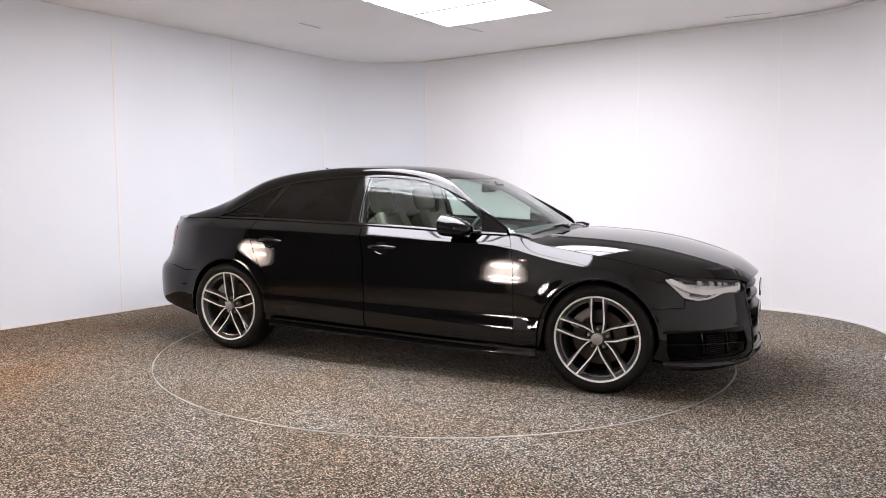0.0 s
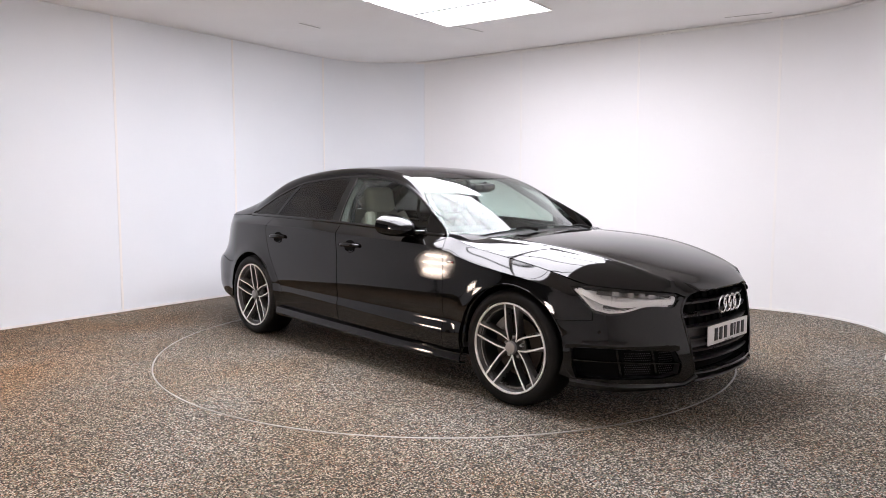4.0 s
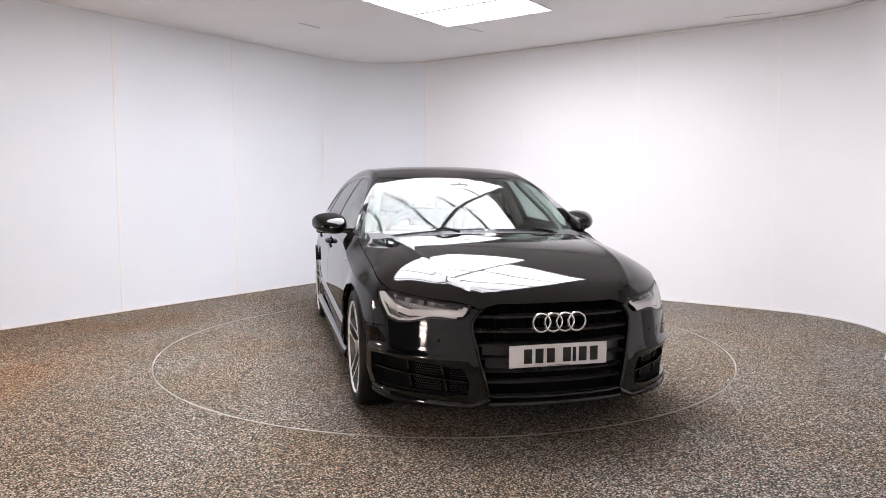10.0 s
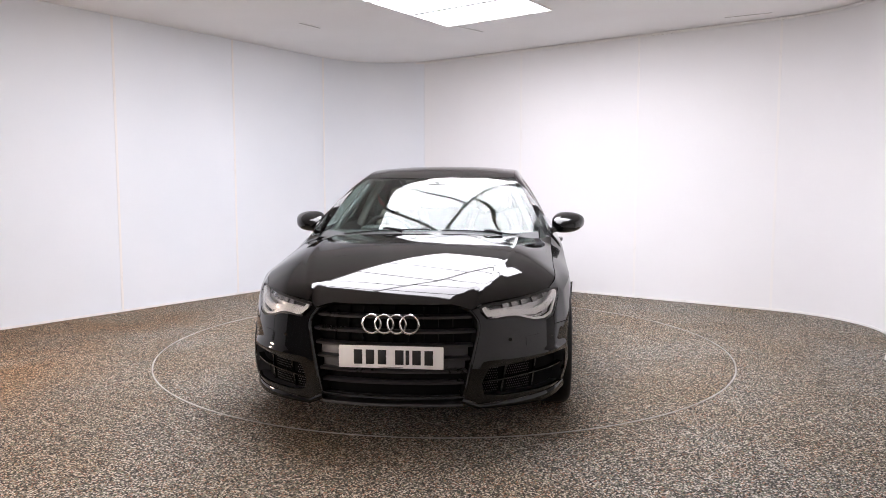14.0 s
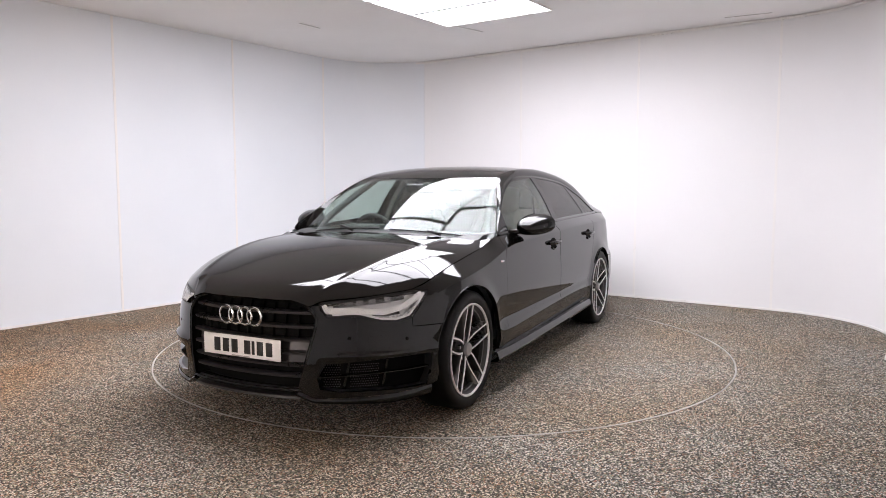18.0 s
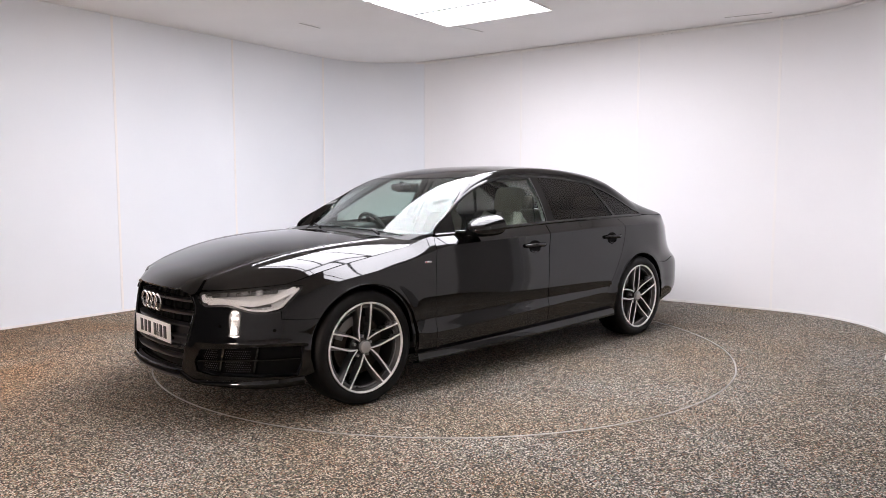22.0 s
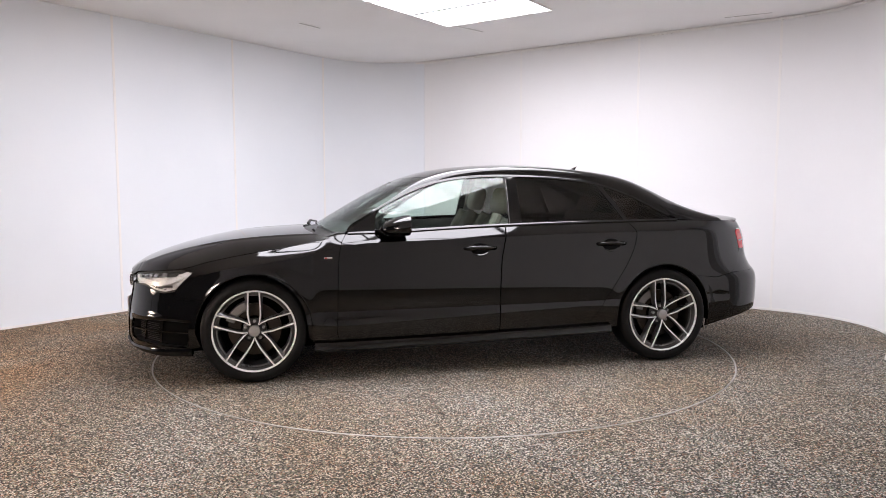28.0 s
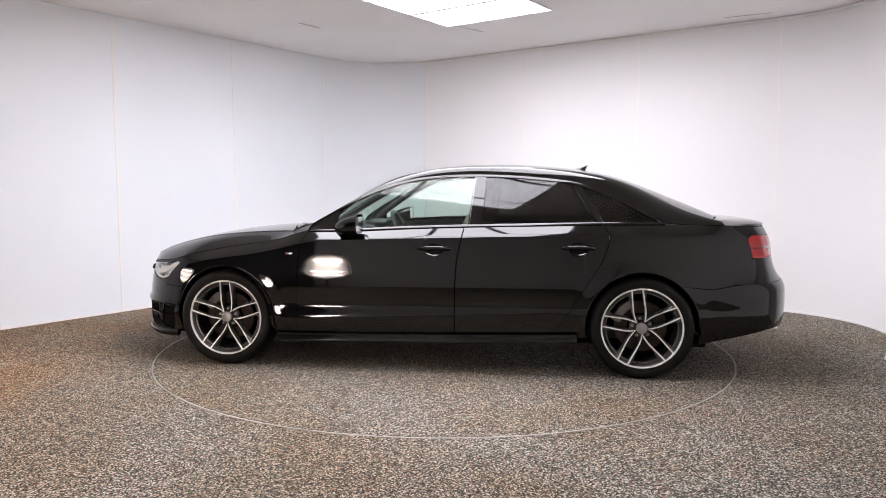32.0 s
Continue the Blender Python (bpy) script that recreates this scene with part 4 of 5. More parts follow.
def build_shell(car):
    """The dark inner body under the panels, and the floor pan."""
    bm = bmesh.new()
    rows = []
    ss = [1.13 + (TOTAL - 1.14) * i / 90 for i in range(91)]
    zs = [0.2, 0.26, 0.32, 0.38, 0.45, 0.52, 0.6, 0.67, 0.75, 0.8, 0.86, 0.93]
    for z in zs:
        row = []
        for s in ss:
            (x, y), n = plan_point(s)
            w = min(max(z, 0.26 + 0.14 * smooth(-1.7, -2.3, x)), TOP_Z(x) - 0.03)
            p = body(s, w)
            row.append(p - Vector((n.x, n.y, 0)) * 0.03)
        rows.append(row)
    vs = [[bm.verts.new(q) for q in row] for row in rows]
    for j in range(len(zs) - 1):
        for i in range(90):
            quad = (vs[j][i], vs[j][i + 1], vs[j + 1][i + 1], vs[j + 1][i])
            if any(math.hypot(w.co.x - a, w.co.z - HUB_Z) < ARCH + 0.012 for a in (AXLE, -AXLE) for w in quad):
                continue
            bm.faces.new(quad)
    other = mirrored(bm)
    part("inner_shell", bm, M["shell"], car, "dark inner body")
    part("inner_shell", other, M["shell"], car)
    part("floor_pan", a_box((-1.9, -0.72, 0.19), (2.0, 0.72, 0.23), 0.01), M["shell"], car, "dark underbody")
    part("rear_undertray", a_box((-2.1, -0.74, 0.31), (-1.86, 0.74, 0.35), 0.01), M["shell"], car)
    for sy in (1, -1):
        part("arch_closing_panel", a_box((-1.87, sy * 0.71 - 0.14, 0.32), (-1.85, sy * 0.71 + 0.14, 0.6), 0.004), M["shell"], car)
    for sx in (AXLE, -AXLE):
        for sy in (1, -1):
            bm = bmesh.new()
            prof = [(ARCH + 0.004, 0.876 if sx > 0 else 0.888), (ARCH + 0.012, 0.85), (ARCH + 0.02, 0.6), (ARCH - 0.02, 0.52), (0.05, 0.52)]
            lathe(bm, prof, 40, "y", radians(-8 if sx > 0 else -2), radians(184 if sx > 0 else 188))
            m = Matrix.Translation((sx, 0, HUB_Z)) @ Matrix.Diagonal((1, sy, 1, 1))
            bmesh.ops.transform(bm, matrix=m, verts=bm.verts)
            part("wheel_housing", bm, M["shell"], car, "dark wheel arch liner")


def build_wheel(car):
    """A wheel, facing +y; then four of them."""
    w = new("wheel")
    w.parent = car
    R, rim = HUB_Z, 0.268
    bm = bmesh.new()
    lathe(bm, [(rim - 0.012, -0.01), (rim + 0.004, -0.004), (rim + 0.02, 0.004), (R - 0.03, 0.004), (R - 0.014, -0.004), (R - 0.004, -0.02), (R, -0.05),
               (R, -0.19), (R - 0.012, -0.232), (R - 0.04, -0.245), (rim, -0.24)], 72)
    part("tyre", bm, M["rubber"], w, "black low-profile tyre")
    bm = bmesh.new()
    lathe(bm, [(rim + 0.002, -0.012), (rim + 0.001, 0.0), (rim - 0.003, 0.003), (rim - 0.0085, 0.001), (rim - 0.011, -0.008)], 72)
    part("rim_lip", bm, M["alloy"], w, "bright machined rim edge")
    bm = bmesh.new()
    lathe(bm, [(rim - 0.011, -0.008), (rim - 0.027, -0.03), (rim - 0.034, -0.06), (rim - 0.034, -0.21), (rim, -0.235)], 72)
    part("rim_barrel", bm, M["barrel"], w, "dark painted rim barrel")
    # five twin spokes: two arms each, a bright edge along the slot and a grey flank that widens to the rim
    for k in range(5):
        a = radians(90 + 72 * k)
        face, body_ = bmesh.new(), bmesh.new()
        for sgn in (1, -1):
            rows_b, rows_o = [], []
            for r, i, o, de, wd in ((0.036, 0.022, 0.026, -0.035, 0.0035), (0.05, 0.0265, 0.0355, -0.033, 0.0075), (0.065, 0.0295, 0.042, -0.031, 0.009), (0.1, 0.0345, 0.0475, -0.026, 0.0095), (0.11, 0.0352, 0.0485, -0.025, 0.0095),
                                   (0.14, 0.035, 0.05, -0.021, 0.0095), (0.18, 0.0338, 0.053, -0.015, 0.0095), (0.22, 0.0322, 0.0585, -0.009, 0.0095), (0.25, 0.031, 0.066, -0.005, 0.0095), (0.263, 0.0302, 0.072, -0.004, 0.0095)):
                e = sgn * wd
                i, o = sgn * i, sgn * o
                rows_o.append([(r, i, de - 0.006), (r, i, de), (r, i + e, de + 0.0005), (r, i + e, de - 0.004)])
                rows_b.append([(r, i, de - 0.055), (r, i, de - 0.004), (r, i + e, de - 0.002), (r, (i + e + o) / 2, de - 0.008), (r, o, de - 0.021), (r, o, de - 0.055)])
            for bm, rows in ((face, rows_o), (body_, rows_b)):
                vs = [[bm.verts.new((x * math.cos(a) - y * math.sin(a), d, x * math.sin(a) + y * math.cos(a))) for x, y, d in row] for row in rows]
                for p, q in zip(vs, vs[1:]):
                    for n in range(len(p) - 1):
                        bm.faces.new((p[n], p[n + 1], q[n + 1], q[n]))
        sp = part("spoke", body_, M["alloy_grey"], w, "grey twin spoke with bright machined edges")
        part("spoke_edge", face, M["alloy"], sp, sharp=25)
        web = a_box((0.236, -0.045, -0.029), (0.262, -0.016, 0.029), 0.004, Matrix.Rotation(-a, 4, "Y"))
        part("slot_web", web, M["barrel"], sp)
    # stepped inner edge of the rim
    bm = bmesh.new()
    lathe(bm, [(rim - 0.027, -0.03), (rim - 0.03, -0.026), (rim - 0.036, -0.028), (rim - 0.038, -0.05)], 72)
    part("rim_step", bm, M["alloy_grey"], w, "grey inner step of the rim")
    bm = bmesh.new()
    lathe(bm, [(0.078, -0.085), (0.075, -0.07), (0.05, -0.062), (0.046, -0.05), (0.041, -0.035), (0.036, -0.03)], 40)
    part("hub", bm, M["barrel"], w)
    bm = bmesh.new()
    lathe(bm, [(0.038, -0.04), (0.038, -0.018), (0.034, -0.012), (0.017, -0.008), (0.0001, -0.007)], 32)
    part("hub_cap", bm, M["cap"], w, "grey round hub cap")
    for k in range(5):
        a = radians(90 + 72 * k)
        bm = bmesh.new()
        lathe(bm, [(0.0095, -0.065), (0.0095, -0.042), (0.006, -0.04), (0.0001, -0.045)], 10)
        part("wheel_bolt", bm, M["cap"], w, at=Matrix.Translation((0.06 * math.cos(a), 0, 0.06 * math.sin(a))))
    part("valve", tube(bmesh.new(), [(0.17, -0.03, 0.178), (0.159, -0.012, 0.166)], 0.004, 8), M["plastic"], w)
    bm = bmesh.new()
    lathe(bm, [(0.09, -0.13), (0.09, -0.095), (0.11, -0.092), (0.172, -0.092), (0.172, -0.12)], 48)
    part("brake_disc", bm, M["disc"], w, "worn steel brake disc")
    bm = bmesh.new()
    lathe(bm, [(0.135, -0.13), (0.135, -0.075), (0.145, -0.068), (0.19, -0.07), (0.195, -0.08), (0.195, -0.14)], 12, "y", radians(20), radians(75))
    part("brake_caliper", bm, M["caliper"], w, "grey brake caliper")
    bm = bmesh.new()
    lathe(bm, [(0.0001, -0.2), (rim - 0.035, -0.2)], 40)
    part("backing_plate", bm, M["shell"], w)
    w.matrix_basis = Matrix.Translation((AXLE, 0.912, HUB_Z))
    half_turn = Matrix.Rotation(math.pi, 4, "Z")
    copy_thing(w, Matrix.Translation((-AXLE, 0.905, HUB_Z)) @ Matrix.Rotation(radians(8), 4, "Y"))
    copy_thing(w, Matrix.Translation((AXLE, -0.912, HUB_Z)) @ half_turn)
    copy_thing(w, Matrix.Translation((-AXLE, -0.905, HUB_Z)) @ half_turn)


def strip(pts, width, lift, thick=0.006, n=24):
    """A band on the body along a line of (s, z) points."""
    grid = []
    for side in (-0.5, 0.5):
        row = []
        for i in range(n + 1):
            u = i / n
            s, z = polyline(pts, u)
            s1, z1 = polyline(pts, min(1, u + 0.02))
            s0, z0 = polyline(pts, max(0, u - 0.02))
            d = Vector((s1 - s0, z1 - z0)).normalized()
            p = body(s - d.y * width * side, z + d.x * width * side)
            nn = plan_point(s)[1]
            row.append(p + Vector((nn.x, nn.y, 0)) * lift)
        grid.append(row)
    return sheet(grid, thick, (0, 0, 0.5), thick=thick)


LAMP_LOW = [(0.462, 0.688), (0.504, 0.627), (0.6, 0.63), (0.673, 0.629), (0.735, 0.613), (0.795, 0.6), (0.88, 0.592), (0.97, 0.606)]
LAMP_TOP_FULL = LAMP_TOP + [(1.105, 0.735)]
LEDGE = [(0.405, 0.39), (0.54, 0.393), (0.7, 0.405), (0.83, 0.414), (1.0, 0.416), (1.165, 0.405)]
GRILLE = [(0.0, 0.711), (0.2, 0.708), (0.322, 0.70), (0.385, 0.684), (0.42, 0.656), (0.448, 0.6), (0.425, 0.5), (0.398, 0.4), (0.37, 0.286), (0.362, 0.262), (0.33, 0.253), (0.0, 0.25)]


def build_front(car):
    """Front bumper with its grille, headlights and plate."""
    P = M["paint"]
    arch_a = [(s_of_x(x), z) for x, z in arc(AXLE, ARCH, 9, 34, 8)]
    arch_b = [(s_of_x(x), z) for x, z in [(1.8, 0.25)] + arc(AXLE, ARCH, 0, 9, 3)]
    g = 0.004
    top = [(0.41, 0.676), (0.456, 0.684), (0.501, 0.623), (0.6, 0.626), (0.672, 0.625), (0.735, 0.609), (0.795, 0.596), (0.88, 0.588), (0.966, 0.602), (0.968, 0.556), arch_a[-1]]
    ledge = LEDGE[:-1] + [arch_a[0]]
    bumper = merge([
        s_panel(ledge, arch_a, top, [(0.402, 0.39), (0.43, 0.5), (0.455, 0.6), (0.43, 0.652), (0.41, 0.676)], 48, 20, 0),
        # the pillar between grille and side intake
        s_panel([(0.362, 0.252), (0.44, 0.214)], [(0.44, 0.214), (0.468, 0.262), (0.455, 0.32), (0.485, 0.375), (0.5, 0.394)], [(0.402, 0.39), (0.5, 0.394)], [(0.362, 0.252), (0.38, 0.31), (0.402, 0.39)], 8, 14, 0),
        # the band under the intake
        s_panel([(0.44, 0.214), (0.642, 0.218), (0.856, 0.224), (1.06, 0.233)], [(1.06, 0.233), (1.05, 0.24)], [(0.468, 0.262), (0.566, 0.246), (0.7, 0.247), (0.9, 0.243), (1.05, 0.24)], [(0.44, 0.214), (0.468, 0.262)], 30, 4, 0),
        # behind the intake, up to the wheel
        s_panel([(1.05, 0.225), arch_b[0]], arch_b, [(1.08, 0.408), arch_a[0]], [(1.05, 0.225), (1.075, 0.3), (1.08, 0.408)], 8, 12, 0),
    ])
    b1, b2 = pair("front_bumper", bumper, P, car)
    for q in ((0.62, 0.52), (0.93, 0.5)):
        o, n = body(*q), plan_point(q[0])[1]
        pair("parking_sensor", tube(bmesh.new(), [o, o + Vector((n.x, n.y, 0)) * 0.0007], 0.0095, 16), P, car)
    pair("panel_gap", strip([(0.97, 0.604), (0.968, 0.56), arch_a[-1]], 0.004, 0.0006, 0.002, 12), M["shell"], car)
    # the small flap above the intake
    pair("tow_cover", strip([(0.72, 0.5), (0.83, 0.505)], 0.05, 0.0012, 0.002, 8), P, car)
    # side intakes
    low = [(0.468, 0.262), (0.566, 0.246), (0.7, 0.247), (0.9, 0.243), (1.05, 0.24)]
    up = [(0.5, 0.394), (0.7, 0.404), (0.83, 0.412), (1.08, 0.408)]
    inner_side = [(0.468, 0.262), (0.455, 0.32), (0.485, 0.375), (0.5, 0.394)]
    outer_side = [(1.05, 0.24), (1.075, 0.3), (1.08, 0.408)]
    pair("side_intake", s_panel(low, outer_side, up, inner_side, 24, 10, 0, lift=-0.062, thick=0.004), M["shell"], car, "black side intake")
    hem = low + outer_side[1:] + up[::-1][1:] + inner_side[::-1][1:]
    grid = []
    for l in (-0.001, -0.03, -0.066):
        row = []
        for k in range(len(hem)):
            s, z = hem[k]
            n = plan_point(s)[1]
            row.append(body(s, z) + Vector((n.x, n.y, 0)) * l)
        grid.append(row)
    pair("intake_tunnel", sheet(grid, flange=False), M["plastic"], car)
    pair("intake_slat", strip([(0.452, 0.318), (0.6, 0.327), (0.76, 0.335), (1.07, 0.338)], 0.006, -0.014, 0.03), M["gloss_black"], car)
    for s0, s1 in ((0.585, 0.62), (0.8, 0.83)):
        pair("intake_fin", strip([(s0, 0.25), (s1, 0.395)], 0.012, -0.048, 0.01, 8), M["gloss_black"], car)
    # honeycomb net in the intakes
    for s0, s1 in ((0.48, 0.575), (0.625, 0.79)):
        net = bmesh.new()
        for j in range(10):
            for i in range(int((s1 - s0) / 0.0135)):
                s, z = s0 + 0.0135 * (i + 0.5 * (j % 2)), 0.262 + 0.0125 * j
                n = plan_point(s)[1]
                n = Vector((n.x, n.y, 0))
                o = body(s, z) - n * 0.057
                u = Vector((-n.y, n.x, 0))
                ring = [net.verts.new(o + 0.0036 * (math.cos(a) * u + Vector((0, 0, math.sin(a))))) for a in (0, 1.57, 3.14, 4.71)]
                tip = net.verts.new(o + n * 0.004)
                for k in range(4):
                    net.faces.new((ring[k], ring[(k + 1) % 4], tip))
        pair("intake_net", net, M["mesh_grey"], car, "fine grey net in the intake")
    # lower blade
    pair("splitter_blade", s_panel([(0.345, 0.23), (0.435, 0.192), (0.63, 0.185), (0.84, 0.177), (1.09, 0.186)], [(1.09, 0.186), (1.09, 0.234)], [(0.36, 0.252), (0.44, 0.214), (0.642, 0.218), (0.856, 0.224), (1.09, 0.234)], [(0.345, 0.23), (0.36, 0.252)], 46, 6, 0, depth=0.03, lift=lambda u, v: 0.003 + 0.012 * math.sin(math.pi * 0.75 * (1 - v))), P, car, "gloss black splitter blade")
    # grille
    fr = new("grille")
    fr.parent = car
    fr["label"] = "large gloss black hexagonal grille"

    def at(s, z, lift):
        q = body(abs(s), z)
        n = plan_point(abs(s))[1]
        return Vector((q.x + n.x * lift, (q.y + n.y * lift) * (1 if s >= 0 else -1), z))
    ring = rounded(GRILLE, 4)
    loop = [at(s, z, -0.004) for s, z in ring] + [at(-s, z, -0.004) for s, z in ring[::-1][1:-1]]
    part("grille_frame", tube(bmesh.new(), loop, 0.0095, 10, True), M["gloss_black"], fr)
    grid = [[at(q, z, l) for q, z in ring] + [at(-q, z, l) for q, z in ring[::-1]] for l in (-0.004, -0.04, -0.09)]
    part("grille_tunnel", sheet(grid, flange=False), M["shell"], fr)
    half = spline([(0.25, 0.355), (0.286, 0.365), (0.4, 0.398), (0.5, 0.425), (0.6, 0.446), (0.65, 0.424), (0.69, 0.37), (0.72, 0.3)])
    grid = [[at(half(z) * (i / 12 - 1), z, -0.085) for i in range(25)] for z in np.linspace(0.245, 0.705, 12)]
    part("grille_backing", sheet(grid, thick=0.004), M["shell"], fr)
    for z in (0.642, 0.571, 0.503, 0.439, 0.377, 0.322):
        w = half(z) - 0.006
        grid = []
        for dz, l in ((-0.012, -0.06), (-0.009, -0.026), (0.003, -0.02), (0.008, -0.03), (0.007, -0.07)):
            grid.append([at(w * (i / 14 - 1), z + dz, l) for i in range(29)])
        part("grille_slat", sheet(grid, 0.004), M["satin"], fr)
    for k in range(9):
        y = -0.328 + 0.082 * k
        grid = [[at(y + dy, z, l) for dy, l in ((-0.004, -0.08), (-0.003, -0.064), (0.003, -0.064), (0.004, -0.08))] for z in np.linspace(0.505, 0.69 if abs(y) < 0.3 else 0.66, 6)]
        part("grille_upright", sheet(grid, 0.003), M["shell"], fr)
    for z0, z1 in ((0.449, 0.493), (0.387, 0.428)):
        grid = [[at((half(z0) - 0.012) * (i / 12 - 1), z, -0.052) for i in range(25)] for z in (z0, z1)]
        part("plate_panel", sheet(grid, thick=0.006), M["satin"], fr)
    # four rings
    for k in range(4):
        y = (k - 1.5) * 0.0623
        pts = [(2.352, y + 0.0455 * math.cos(a), 0.614 + 0.0455 * math.sin(a)) for a in [2 * math.pi * i / 40 for i in range(40)]]
        part("emblem_ring", tube(bmesh.new(), pts, 0.0062, 8, True), M["chrome"], fr, "chrome ring")
    # plate
    pl = part("number_plate", a_box((2.345, -0.26, 0.394), (2.353, 0.26, 0.506), 0.004), M["plate"], car, "white number plate with black bars")
    part("plate_mount", a_box((2.29, -0.2, 0.4), (2.344, 0.2, 0.5), 0.01), M["plastic"], car)
    for y in (0.188, 0.128, 0.083, 0.043, -0.043, -0.103, -0.163):
        w = 0.009 if y == 0.083 else 0.021
        part("plate_bar", a_box((2.3525, y - w, 0.414), (2.3545, y + w, 0.486), 0.0006), M["ink"], pl)
    part("plate_bar", a_box((2.3525, -0.06, 0.3985), (2.3541, 0.06, 0.4015)), M["grey_trim"], pl)
    # lower mouth
    grid = [[at(0.36 * (i / 10 - 1), z, l) for i in range(21)] for z, l in ((0.202, -0.03), (0.205, -0.003), (0.212, 0.006), (0.222, 0.003), (0.226, -0.06))]
    part("front_splitter", sheet(grid, 0.01), M["satin"], car, "gloss black front splitter")
    grid = [[at(0.41 * (i / 10 - 1), z, -0.05) for i in range(21)] for z in (0.205, 0.26)]
    part("lower_mouth", sheet(grid, thick=0.004), M["shell"], car)
    grid = [[at(0.35 * (i / 10 - 1), z, l) for i in range(21)] for z, l in ((0.243, -0.03), (0.246, -0.01), (0.256, -0.008), (0.262, -0.03))]
    part("lower_bar", sheet(grid, 0.006), M["satin"], car)
    # headlights
    for sy in (1, -1):
        hl = new("headlight")
        hl.parent = car
        hl["label"] = "clear headlight with white light guides"

        def add(name, bm, m, label=""):
            if sy < 0:
                o = mirrored(bm)
                bm.free()
                bm = o
            return part(name, bm, M[m], hl, label)
        outer = [(0.97, 0.606), (1.035, 0.668), (1.105, 0.735)]
        inner = [(0.462, 0.688), (0.462, 0.689)]
        add("lamp_bowl", s_panel(LAMP_LOW, outer, LAMP_TOP_FULL, inner, 30, 8, 0.004, lift=-0.045, thick=0.004), "reflector", "silver reflector bowl")
        rim = rounded(LAMP_LOW, 3) + outer + LAMP_TOP_FULL[::-1][1:]
        add("lamp_rim", strip(rim + [rim[0]], 0.011, -0.004, 0.04, 70), "plastic")
        add("lens", s_panel(LAMP_LOW, outer, LAMP_TOP_FULL, inner, 36, 10, 0.004, thick=0.003), "lens", "clear lens")
        add("light_guide", strip([(0.48, 0.682), (0.5, 0.655), (0.596, 0.654), (0.718, 0.649), (0.81, 0.643), (0.917, 0.662), (1.06, 0.722)], 0.03, -0.006, 0.02, 48), "light_guide", "white light guide")
        add("light_guide", strip([(0.53, 0.637), (0.68, 0.637), (0.79, 0.61), (0.88, 0.605), (0.955, 0.62), (1.075, 0.724)], 0.012, -0.008, 0.01, 48), "light_guide")
        add("inner_bezel", strip([(0.53, 0.683), (0.642, 0.69), (0.8, 0.699), (0.95, 0.712)], 0.03, -0.03, 0.006, 24), "bezel")
        add("inner_bezel", strip([(0.75, 0.628), (0.83, 0.622), (0.91, 0.63)], 0.014, -0.034, 0.006, 20), "bezel")
        for s in (0.6, 0.66, 0.73, 0.82):
            add("projector", strip([(s, 0.687 + 0.06 * (s - 0.6)), (s + 0.04, 0.689 + 0.06 * (s - 0.6))], 0.024, -0.012, 0.012, 6), "lens_block", "clear projector block")


def build_rear(car):
    """Rear bumper, lamps, boot panel and exhausts."""
    P = M["paint"]
    ra = [(s_of_x(x), z) for x, z in arc(-AXLE, ARCH, 186, 130, 10)]
    top = [ra[-1], (s_of_x(-1.9), 0.606), (s_of_x(-2.05), 0.634), (s_of_x(-2.15), 0.64), (TOTAL - 0.6, 0.642), (TOTAL, 0.642)]
    bottom = [(s_of_x(-1.83), 0.235), (s_of_x(-2.0), 0.27), (s_of_x(-2.15), 0.3), (s_of_x(-2.3), 0.33), (TOTAL - 0.4, 0.335), (TOTAL, 0.32)]
    pair("rear_bumper", s_panel(bottom, [(TOTAL, 0.32), (TOTAL, 0.642)], top, [bottom[0]] + ra, 44, 20, 0.0015, depth=0.01), P, car)
    a0, a1, a2, end = s_of_x(-2.232), s_of_x(-2.197), s_of_x(-2.242), TOTAL - 0.36
    lamp_low = [(a0, 0.803), (a0 + 0.1, 0.8), (end, 0.81)]
    lamp_top = [(a1, 0.93), (a2, 0.957), (end - 0.2, 0.948), (end, 0.932)]
    for sy in (1, -1):
        tl = new("tail_light")
        tl.parent = car
        tl["label"] = "red wraparound tail light"
        for nm, b, t, m, lf in (("lens", lamp_low, lamp_top, "red_lens", 0.002), ("dark_band", [(a0, 0.862), (end, 0.868)], [(a0, 0.874), (end, 0.88)], "dark_red", 0.004)):
            bm = s_panel(b, [b[-1], t[-1]], t, [b[0], t[0]], 18, 6, 0.002, lift=lf, thick=0.01)
            part(nm, mirrored(bm) if sy < 0 else bm, M[m], tl)
    a, b = [(s_of_x(-2.055), 0.638), (TOTAL - 0.6, 0.643), (TOTAL, 0.643)], [(a0, 0.8), (end, 0.806), (TOTAL, 0.806)]
    pair("tail_panel", merge([s_panel(a, [a[-1], b[-1]], b, [a[0], (s_of_x(-2.15), 0.702), b[0]], 20, 8, 0),
                              s_panel([(end, 0.8), (TOTAL, 0.8)], [(TOTAL, 0.8), (TOTAL, LIP_Z)], [(end, LIP_Z), (TOTAL, LIP_Z)], [(end, 0.8), (end, LIP_Z)], 8, 10, 0),
                              s_panel([(a1, 0.932), (a2, 0.96), (end - 0.2, 0.951), (end, 0.935)], [(end, 0.935), (end, LIP_Z)], [(s_of_x(-2.26), LIP_Z), (end, LIP_Z)], [(a1, 0.932), (a2, 0.96), (s_of_x(-2.26), LIP_Z)], 16, 5, 0, depth=0.002)]), P, car)
    for sy in (1, -1):
        part("exhaust_tip", a_box((-2.385, sy * 0.57 - 0.075, 0.295), (-2.25, sy * 0.57 + 0.075, 0.345), 0.012), M["chrome"], car, "chrome exhaust tip")


